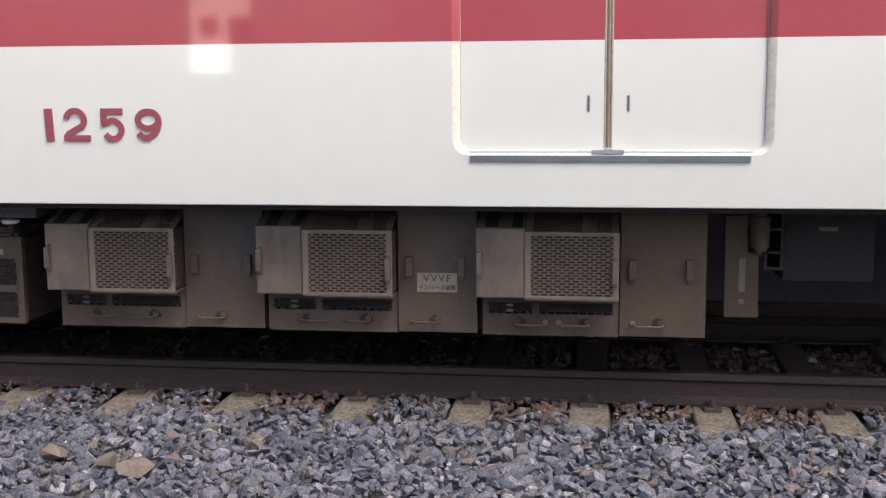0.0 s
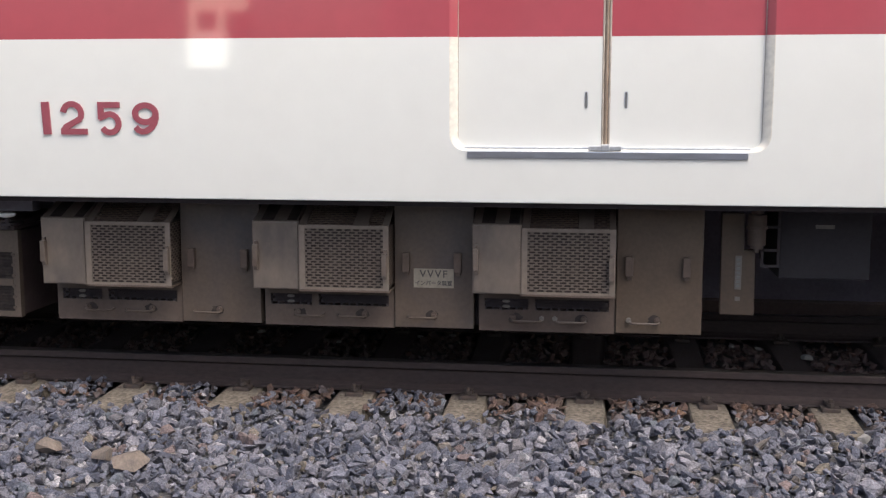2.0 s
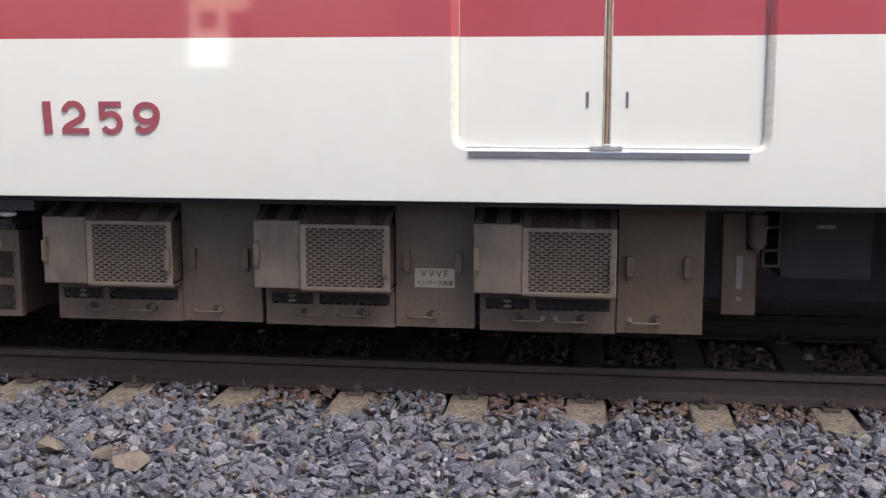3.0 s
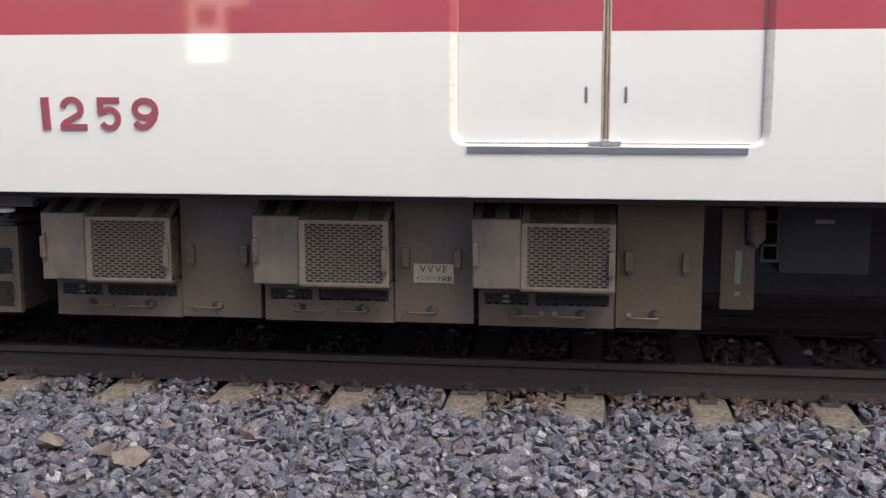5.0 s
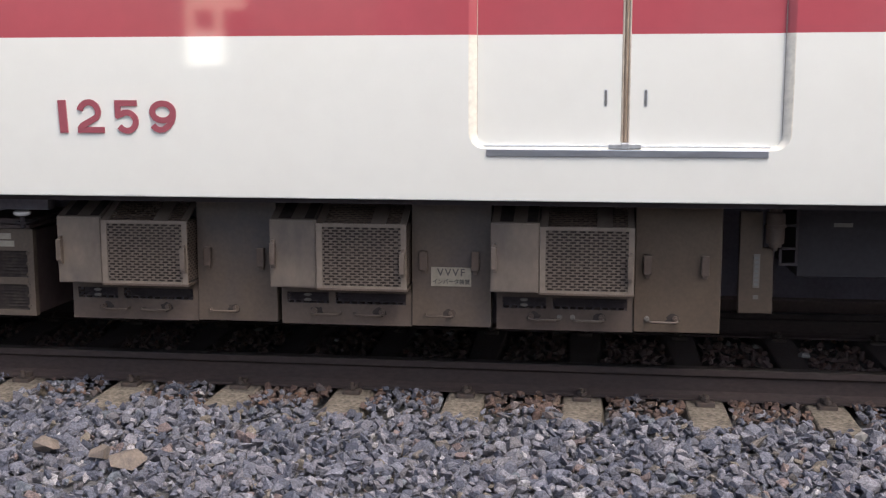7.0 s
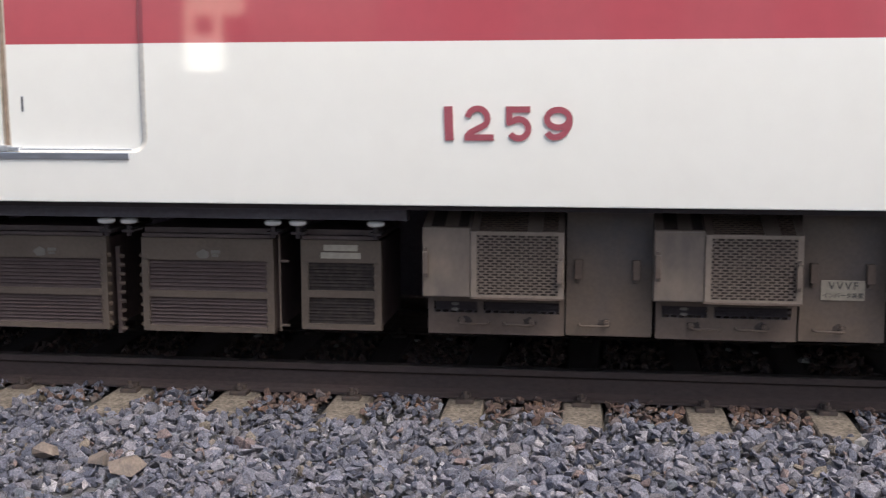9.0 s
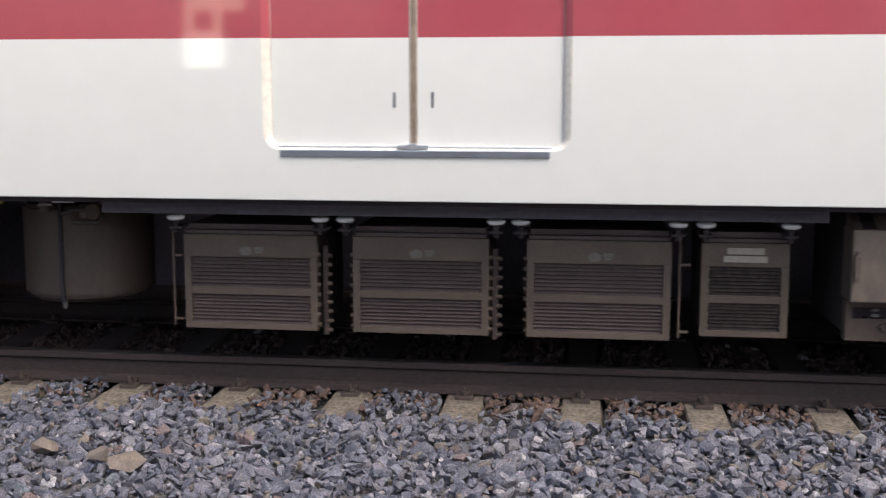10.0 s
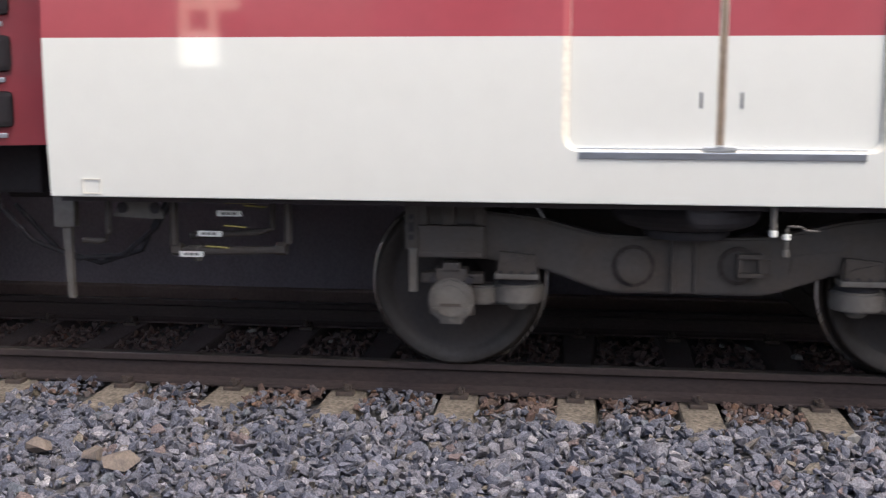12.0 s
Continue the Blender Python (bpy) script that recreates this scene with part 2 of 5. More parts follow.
def tube(bm, points, r, n=10):
    """A bent rod through the points."""
    pts = [Vector(p) for p in points]
    rings = []
    for i, p in enumerate(pts):
        d = (pts[min(i + 1, len(pts) - 1)] - pts[max(i - 1, 0)]).normalized()
        side = d.cross(Vector((0.31, 0.2, 0.93))).normalized()
        up = d.cross(side)
        rings.append([bm.verts.new(p + r * (math.cos(2 * math.pi * k / n) * side + math.sin(2 * math.pi * k / n) * up)) for k in range(n)])
    for a, b in zip(rings, rings[1:]):
        for k in range(n):
            bm.faces.new((a[k - 1], a[k], b[k], b[k - 1]))
    bm.faces.new(rings[0][::-1])
    bm.faces.new(rings[-1])
    bmesh.ops.recalc_face_normals(bm, faces=bm.faces[:])
    return bm


def arc(cx, cz, r, a0, a1, n=8):
    return [(cx + r * math.cos(radians(a0 + (a1 - a0) * i / n)), cz + r * math.sin(radians(a0 + (a1 - a0) * i / n))) for i in range(n + 1)]


def ribbon(bm, pts, width, y0, y1):
    """A flat stroke of that width along points in x and z, raised from y0 to y1."""
    v = [Vector(p) for p in pts]
    left, right = [], []
    for i, p in enumerate(v):
        d = (v[min(i + 1, len(v) - 1)] - v[max(i - 1, 0)]).normalized()
        nrm = Vector((-d.y, d.x)) * width / 2
        left.append(p + nrm)
        right.append(p - nrm)
    rows_ = [[bm.verts.new((p.x, y, p.y)) for p in side] for side, y in ((left, y0), (left, y1), (right, y1), (right, y0))]
    fs = []
    for i in range(len(v) - 1):
        for a, b in zip(rows_, rows_[1:]):
            fs.append(bm.faces.new((a[i], a[i + 1], b[i + 1], b[i])))
    for k in (0, -1):
        fs.append(bm.faces.new([r[k] for r in rows_]))
    bmesh.ops.recalc_face_normals(bm, faces=fs)
    return bm


def lattice(bm, x0, x1, z0, z1, pitch_x, pitch_z, hole_w, hole_h, y, depth=0.003):
    """A perforated sheet with staggered slots, as bars and webs."""
    rows_n = int(round((z1 - z0) / pitch_z))
    pz = (z1 - z0) / rows_n
    bar = pz - hole_h
    def slab(a, b, c, d, waist=0.0):
        # the webs are drawn in at half height, so that the holes come to points at their sides
        m = (c + d) / 2
        pts = ((a, c), (b, c), (b - waist, m), (b, d), (a, d), (a + waist, m)) if waist else ((a, c), (b, c), (b, d), (a, d))
        f = [bm.verts.new((px, y, pz_)) for px, pz_ in pts]
        g = [bm.verts.new((p.co.x, y + depth, p.co.z)) for p in f]
        bm.faces.new(f)
        for i in range(len(f)):
            bm.faces.new((f[i], f[i - 1], g[i - 1], g[i]))
    for r in range(rows_n + 1):
        z = z0 + r * pz
        slab(x0, x1, max(z0, z - bar / 2), min(z1, z + bar / 2))
        if r < rows_n:
            x = x0 + (pitch_x / 2 if r % 2 else 0)
            while x < x1 + 1e-6:
                slab(max(x0, x - (pitch_x - hole_w) / 2), min(x1, x + (pitch_x - hole_w) / 2), z + bar / 2, z + pz - bar / 2,
                     (pitch_x - hole_w) * 0.22 if x - x0 > hole_w and x1 - x > hole_w else 0)
                x += pitch_x
    return bm


def bm_new():
    return bmesh.new()


# ---- ground, ballast bed, far platform, what lies behind ----
bm = bm_new()
g0 = [(-600, -0.235), (-40, -0.235), (-12, -0.225), (-2.6, -0.225), (-1.3, -0.205), (-0.9, -0.235), (1.4, -0.235), (40, -0.24), (600, -0.24)]
cols = [-800, -60, -12, -4, 0, 4, 12, 60, 800]
grid = [[bm.verts.new((x, y, z)) for x in cols] for y, z in g0]
for i in range(len(g0) - 1):
    for j in range(len(cols) - 1):
        bm.faces.new((grid[i][j], grid[i][j + 1], grid[i + 1][j + 1], grid[i + 1][j]))
ground = thing("ground", bm, BED, "dark gravelly railway ground under crushed stone", "ground", kind="structure")

bm = bm_new()
box(bm, -60, 60, 1.62, 9.0, -0.3, 1.02)
box(bm, -60, 60, 1.52, 1.9, 1.02, 1.12, 0.01)
platform = thing("platform", bm, PLATFORM, "grey concrete platform face beyond the train", "platform", kind="structure")
thing("platform_plinth", box(bm_new(), -60, 60, 1.5, 1.618, -0.3, -0.055, 0.01), STAINED, "rust-stained concrete foot of the platform", "plinth", kind="structure")
# unseen roof and back wall, added to block light from beyond the train
bm = bm_new()
box(bm, -60, 60, 1.75, 8.8, 4.4, 4.55)
box(bm, -60, 60, 8.8, 9.0, 1.02, 4.55)
light_block = thing("wall_light_block", bm, PLATFORM, "unseen grey roof and back wall, added to block light beyond the train", "wall", kind="structure")

bm = bm_new()
box(bm, -80, 80, -22.3, -22.0, -0.3, 1.8)
lineside_wall = thing("wall_lineside", bm, HEDGE, "dark low wall along the railway", "wall", kind="structure")

# unseen building, added to keep sky reflection off the paint on the right
bm = box(bm_new(), -4.6, 34.0, -27.5, -24.0, -0.24, 4.6)
box(bm, -4.7, 34.1, -27.6, -23.7, 4.6, 4.72)
facade = thing("building", bm, FACADE, "unseen low cream-walled building, added for its reflection in the paint", "building")
for k in range(9):
    part("window_recess", box(bm_new(), -3.0 + 4.0 * k, -1.2 + 4.0 * k, -24.06, -23.97, 2.7, 3.8), SLOT, facade, "dark window")

# ---- rails, sleepers, clips ----
SPACING = 0.586


def rail(y):
    prof = [(-0.0325, -0.004), (-0.028, 0.0), (0.028, 0.0), (0.0325, -0.004), (0.0325, -0.034), (0.009, -0.048), (0.0075, -0.118), (0.03, -0.133), (0.0635, -0.142),
            (0.0635, -0.153), (-0.0635, -0.153), (-0.0635, -0.142), (-0.03, -0.133), (-0.0075, -0.118), (-0.009, -0.048), (-0.0325, -0.034)]
    whole = tagged(new("rail"), "brown rusty steel rail with a worn head", "rail", "rails of the track")
    for name, mat, top in (("web_and_foot", RAIL, False), ("running_surface", RAIL_TOP, True)):
        bm = bm_new()
        a = [bm.verts.new((-60, y + p, z)) for p, z in prof]
        b = [bm.verts.new((60, y + p, z)) for p, z in prof]
        for i in range(len(prof)):
            if top == (prof[i - 1][1] >= -0.004 and prof[i][1] >= -0.004):
                bm.faces.new((a[i], b[i], b[i - 1], a[i - 1]))
        if not top:
            bm.faces.new(a[::-1])
            bm.faces.new(b)
        bmesh.ops.delete(bm, geom=[v for v in bm.verts if not v.link_faces], context="VERTS")
        part(name, bm, mat, whole, "worn grey running surface" if top else "")


rail(-0.7525)
rail(0.7525)


def sleeper_mesh():
    bm = bm_new()
    secs = [(-1.215, 0.092, 0.13, -0.172), (-1.205, 0.095, 0.135, -0.166), (-0.95, 0.095, 0.135, -0.160), (-0.55, 0.095, 0.135, -0.158), (-0.2, 0.085, 0.12, -0.175),
            (0.2, 0.085, 0.12, -0.175), (0.55, 0.095, 0.135, -0.158), (0.95, 0.095, 0.135, -0.160), (1.205, 0.095, 0.135, -0.166), (1.215, 0.092, 0.13, -0.172)]
    rings = [[bm.verts.new(p) for p in ((-w1, y, -0.33), (-w0, y, z - 0.008), (-w0 + 0.008, y, z), (w0 - 0.008, y, z), (w0, y, z - 0.008), (w1, y, -0.33))] for y, w0, w1, z in secs]
    for a, b in zip(rings, rings[1:]):
        for i in range(6):
            bm.faces.new((a[i - 1], a[i], b[i], b[i - 1]))
    bm.faces.new(rings[0])
    bm.faces.new(rings[-1][::-1])
    bmesh.ops.recalc_face_normals(bm, faces=bm.faces[:])
    # darker concrete from inside the near rail to the far end
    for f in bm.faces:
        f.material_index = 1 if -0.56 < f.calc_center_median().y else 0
    return mesh_of("sleeper", bm, [CONCRETE, DARK_CONCRETE])


def clip_mesh():
    bm = bm_new()
    box(bm, -0.045, 0.045, -0.125, -0.055, -0.165, -0.140, 0.006)
    box(bm, -0.024, 0.024, -0.075, -0.03, -0.142, -0.118, 0.005)
    cyl(bm, (0, -0.095, -0.145), (0, -0.095, -0.10), 0.011, n=8)
    cyl(bm, (0, -0.095, -0.135), (0, -0.095, -0.118), 0.02, n=6)
    return mesh_of("rail_clip", bm, CLIP)


SLEEPER, CLIPS = sleeper_mesh(), clip_mesh()
for k in range(-14, 15):
    s = tagged(new("sleeper", SLEEPER), "weathered tan concrete sleeper bedded in crushed stone", "sleeper", "sleepers of the track")
    s.matrix_world = pose(SPACING * k + 0.004 * math.sin(k * 5.1), 0.015 * math.sin(k * 2.3) - 0.02, 0, 0, 0, 0.4 * math.sin(k * 3.7))
    for y, turn in ((-0.7525, 0), (-0.7525, 180), (0.7525, 0), (0.7525, 180)):
        c = new("rail_clip", CLIPS)
        c.parent = s
        c.matrix_basis = pose(0, y, 0, 0, 0, turn)


# ---- crushed stone ----
def rock_shapes(count, seed):
    rng = np.random.default_rng(seed)
    out = []
    for _ in range(count):
        bm = bm_new()
        axes = np.array([1.0, rng.uniform(0.55, 0.92), rng.uniform(0.42, 0.78)])
        for p in rng.normal(size=(int(rng.integers(8, 13)), 3)):
            p = p / np.linalg.norm(p) * rng.uniform(0.8, 1.0) * axes
            bm.verts.new(p)
        r = bmesh.ops.convex_hull(bm, input=bm.verts[:])
        bmesh.ops.delete(bm, geom=[v for v in bm.verts if not v.link_faces], context="VERTS")
        bmesh.ops.triangulate(bm, faces=bm.faces[:])
        bm.verts.index_update()
        out.append((np.array([v.co[:] for v in bm.verts]), np.array([[v.index for v in f.verts] for f in bm.faces])))
        bm.free()
    return out


ROCKS = rock_shapes(40, 5)


def spread(name, x0, x1, y0, y1, step, size, height, mat, label, seed, keep=None):
    """Crushed stones laid over a stretch of ground, joined into one mesh."""
    rng = np.random.default_rng(seed)
    vs, fs, base = [], [], 0
    for x in np.arange(x0, x1, step):
        for y in np.arange(y0, y1, step):
            px, py = x + rng.uniform(-0.5, 0.5) * step, y + rng.uniform(-0.5, 0.5) * step
            s = 0.5 * size * rng.choice([0.5, 0.75, 1.0, 1.3, 1.65], p=[0.2, 0.26, 0.28, 0.19, 0.07]) * rng.uniform(0.9, 1.1)
            if keep and not keep(px, py, rng):
                continue
            v, f = ROCKS[rng.integers(len(ROCKS))]
            q = Euler(rng.uniform((-0.8, -0.8, 0), (0.8, 0.8, 6.28))).to_matrix()
            v = v @ np.array(q).T * s + (px, py, height(px, py) + rng.uniform(-0.016, 0.016))
            vs.append(v)
            fs.append(f + base)
            base += len(v)
    v, f = np.concatenate(vs), np.concatenate(fs)
    me = bpy.data.meshes.new(name)
    me.from_pydata(v.tolist(), [], f.tolist())
    me.materials.append(mat)
    return tagged(new(name, me), label, "ballast", kind="stuff")


def off_sleeper(x):
    return abs((x / SPACING + 0.5) % 1 - 0.5) * SPACING


RUSTY = {-4: 0.2, -3: 0.3, -2: 0.75, -1: 0.08, 0: 0.9, 1: 0.8, 2: 0.95, 3: 0.3}


def rusty(x, y):
    """How much of the stone in this crib is stained brown."""
    return RUSTY.get(math.floor(x / SPACING), 0.5) * (1 if y > -1.1 else 0.4)


def shoulder(x, y):
    lump = 0.012 * noise.noise((x * 3, y * 3, 0.3)) + 0.016 * noise.noise((x * 1.1, y * 1.3, 4.0))
    return -0.172 + lump - 0.012 * min(1, max(0, (-1.3 - y) * 4)) - 0.02 * max(0, -1.6 - y)


def crib(x, y):
    return -0.186 + 0.014 * noise.noise((x * 4, y * 4, 7.0)) + (0.026 if -1.2 < y < -0.8 else 0)


spread("ballast", -6.0, 6.2, -3.1, -1.2, 0.034, 0.04, lambda x, y: shoulder(x, y) - 0.02, STONE, "finer blue-grey stone under the ballast's top", 9)
spread("ballast", -6.0, 6.2, -3.1, -1.13, 0.039, 0.071, shoulder, STONE, "blue-grey crushed stone heaped along the track", 1,
       lambda x, y, r: y < -1.19 - 0.03 * noise.noise((x * 5, 0.5, 2.0)) + r.uniform(-0.03, 0.03) or (off_sleeper(x) > 0.10 and r.uniform() > 0.5 + 0.5 * rusty(x, y)))
spread("ballast", -6.0, 6.2, -1.2, -0.80, 0.035, 0.052, crib, STONE, "blue-grey crushed stone between the sleeper ends", 2,
       lambda x, y, r: off_sleeper(x) > 0.115 and r.uniform() > rusty(x, y))
spread("ballast", -6.0, 6.2, -1.17, -0.80, 0.035, 0.054, crib, RUST_STONE, "rust-brown stained crushed stone beside the rail", 3,
       lambda x, y, r: off_sleeper(x) > 0.115 and r.uniform() < rusty(x, y) + 0.08)
# stone between the rails is darker than the stone outside them
spread("ballast", -6.5, 6.2, -0.67, 0.67, 0.041, 0.055, crib, DARK_STONE, "dark brown crushed stone between the rails", 4,
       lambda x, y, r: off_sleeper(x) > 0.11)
spread("ballast", -7.5, 6.2, 0.84, 1.5, 0.05, 0.06, lambda x, y: crib(x, y) + 0.03 * min(1, max(0, (y - 0.86) / 0.5)), RUST_STONE, "rust-brown crushed stone heaped against the platform", 6,
       lambda x, y, r: y > 1.15 or off_sleeper(x) > 0.11)


def boulder_shapes(count, seed):
    rng = np.random.default_rng(seed)
    out = []
    for _ in range(count):
        bm = bm_new()
        for p in rng.normal(size=(17, 3)):
            bm.verts.new(p / np.linalg.norm(p) * rng.uniform(0.82, 1.02))
        bmesh.ops.convex_hull(bm, input=bm.verts[:])
        bmesh.ops.delete(bm, geom=[v for v in bm.verts if not v.link_faces], context="VERTS")
        bmesh.ops.triangulate(bm, faces=bm.faces[:])
        bm.verts.index_update()
        out.append((np.array([v.co[:] for v in bm.verts]), np.array([[v.index for v in f.verts] for f in bm.faces])))
        bm.free()
    return out


BOULDERS = boulder_shapes(20, 8)


def loose_stone(x, y, z, size, shape, mat, label, spin=0):
    v, f = BOULDERS[shape]
    me = bpy.data.meshes.new("stone")
    me.from_pydata((v * size).tolist(), [], f.tolist())
    me.materials.append(mat)
    ob = tagged(new("stone", me), label, "stone", "larger stones on the ballast")
    ob.matrix_world = pose(x, y, z, 6, -5, spin)


loose_stone(-1.272, -2.037, -0.152, (0.104, 0.085, 0.036), 3, TAN_STONE, "large flat tan stone lying on the ballast", 20)
loose_stone(-1.414, -2.005, -0.142, (0.056, 0.05, 0.045), 7, TAN_STONE, "rounded tan stone lying on the ballast", 70)
loose_stone(-1.7, -1.905, -0.150, (0.076, 0.062, 0.040), 11, TAN_STONE, "large tan stone lying on the ballast", 130)
for x, y, sz in ((1.85, 0.28, 0.05), (1.60, 0.46, 0.03), (1.45, 0.52, 0.03), (-0.26, 0.60, 0.035), (-0.93, 0.32, 0.03), (-1.50, 0.56, 0.035), (-0.46, 0.55, 0.03)):
    loose_stone(x, y, -0.158, (sz, sz * 0.7, sz * 0.45), int(x * 7) % 20, PALE_STONE, "pale stone lying between the rails", x * 90)
loose_stone(1.80, -1.33, -0.150, (0.04, 0.03, 0.03), 5, PALE_STONE, "small pale stone by a sleeper end", 40)

# ---- the train car; its space is the world as it stands before it leaves ----
car = tagged(new("train_car"), "red and white electric train car with grey underfloor equipment", "train")
SIDE = -1.365
CAR_L, CAR_R = -11.72, 8.0
RED_Z = 1.60
DOORS = [-8.664, -4.013, 0.650, 5.313]
HALF_DOOR, DOOR_Z = 0.648, 1.12


def bow(z):
    """How far the side leans in towards its lower edge."""
    return 0.076 * max(0.0, 1.5 - z) ** 2


def lean(bm, s=1):
    """Bend a piece of the side to the car's gently curved section."""
    for i in range(20):
        z = 0.88 + i * 0.033
        bmesh.ops.bisect_plane(bm, geom=bm.verts[:] + bm.edges[:] + bm.faces[:], plane_co=(0, 0, z), plane_no=(0, 0, 1), dist=0.0002)
    for v in bm.verts:
        v.co.y += s * bow(v.co.z)
    return bm


def opening(cx, grow, top):
    """The lower outline of a doorway, from its top left down and round to its top right."""
    l, r, b, rad = cx - HALF_DOOR - grow, cx + HALF_DOOR + 0.018 + grow, DOOR_Z - grow * 0.5, 0.045 + grow * 0.8
    return [(l, top)] + [(l, RED_Z)] + arc(l + rad, b + rad, rad, 180, 270, 6) + arc(r - rad, b + rad, rad, 270, 360, 6) + [(r, RED_Z), (r, top)]


def side_wall(mirror):
    s = -1 if mirror else 1
    bm = bm_new()
    y = SIDE
    TOP = 3.0

    def face(pts, slot):
        f = bm.faces.new([bm.verts.new((x, yy * s, z)) for x, yy, z in (pts if s > 0 else pts[::-1])])
        f.material_index = slot
        f.smooth = slot == 2

    skirt = [(0.872, -1.363), (0.876, y), (1.02, y)]
    xs = [CAR_L]
    for d in DOORS:
        xs += [d - 0.75, d + 0.75]
    xs.append(CAR_R)
    for (z0, y0), (z1, y1) in zip(skirt, skirt[1:]):
        face([(CAR_L, y0, z0), (CAR_R, y0, z0), (CAR_R, y1, z1), (CAR_L, y1, z1)], 0)
    face([(CAR_L, -1.363, 0.872), (CAR_L, -1.32, 0.872), (CAR_R, -1.32, 0.872), (CAR_R, -1.363, 0.872)], 0)
    for a, b in zip(xs[::2], xs[1::2]):
        face([(a, y, 1.02), (b, y, 1.02), (b, y, RED_Z), (a, y, RED_Z)], 0)
        face([(a, y, RED_Z), (b, y, RED_Z), (b, y, TOP), (a, y, TOP)], 1)
    for d in DOORS:
        o = opening(d, 0.036, TOP - 0.1)
        low = o[1:-1]
        face([(d - 0.75, y, RED_Z), (d - 0.75, y, 1.02), (d + 0.75, y, 1.02), (d + 0.75, y, RED_Z)] + [(x, y, z) for x, z in low[::-1]], 0)
        l, r = o[0][0], o[-1][0]
        face([(d - 0.75, y, RED_Z), (l, y, RED_Z), (l, y, TOP - 0.1), (d - 0.75, y, TOP - 0.1)], 1)
        face([(r, y, RED_Z), (d + 0.75, y, RED_Z), (d + 0.75, y, TOP - 0.1), (r, y, TOP - 0.1)], 1)
        face([(d - 0.75, y, TOP - 0.1), (d + 0.75, y, TOP - 0.1), (d + 0.75, y, TOP), (d - 0.75, y, TOP)], 1)
        rings = [(0.036, 0.0), (0.029, 0.003), (0.019, 0.009), (0.009, 0.015), (0.003, 0.021), (0.0, 0.036), (0.0, 0.075)]
        for (g0_, d0), (g1_, d1) in zip(rings, rings[1:]):
            a, b = opening(d, g0_, TOP - 0.1), opening(d, g1_, TOP - 0.1)
            for i in range(len(a) - 1):
                face([(a[i][0], y + d0, a[i][1]), (b[i][0], y + d1, b[i][1]), (b[i + 1][0], y + d1, b[i + 1][1]), (a[i + 1][0], y + d0, a[i + 1][1])][::-1],
                     1 if min(a[i][1], a[i + 1][1]) >= RED_Z - 1e-6 else 2)
    # rolled edge to the roof
    edge = [(TOP, y), (3.25, -1.30), (3.42, -1.12), (3.52, -0.8)]
    for (z0, y0), (z1, y1) in zip(edge, edge[1:]):
        face([(CAR_L, y0, z0), (CAR_R, y0, z0), (CAR_R, y1, z1), (CAR_L, y1, z1)], 1)
    bmesh.ops.remove_doubles(bm, verts=bm.verts[:], dist=0.0004)
    lean(bm, s)
    return part("side_wall", bm, [WHITE, RED, CREAM_EDGE], car, "glossy white lower side with a red band above")


side_wall(False)
side_wall(True)
bm = box(bm_new(), CAR_L, CAR_R, -0.81, 0.81, 3.50, 3.56)
part("roof", bm, BOGIE, car, "grey roof")
bm = box(bm_new(), CAR_L + 0.01, CAR_R - 0.01, -1.325, 1.325, 0.90, 0.98)
for x in np.arange(CAR_L + 0.4, CAR_R, 0.9):
    box(bm, x, x + 0.06, -1.19, 1.19, 0.84, 0.899)
part("underframe", bm, LIFTED_DARK, car, "underframe beams, their shade lifted in the colour")
for y in (-1.27, 1.20):
    part("sole_bar", box(bm_new(), CAR_L + 0.02, CAR_R - 0.02, y, y + 0.07, 0.845, 0.8995), DARK, car, "black sole bar")
bm = box(bm_new(), CAR_L, CAR_L + 0.04, -1.32, 1.32, 0.982, 3.5)
part("end_wall", bm, RED, car)
bm = box(bm_new(), CAR_R - 0.04, CAR_R, -1.32, 1.32, 0.982, 3.5)
part("end_wall", bm, RED, car)


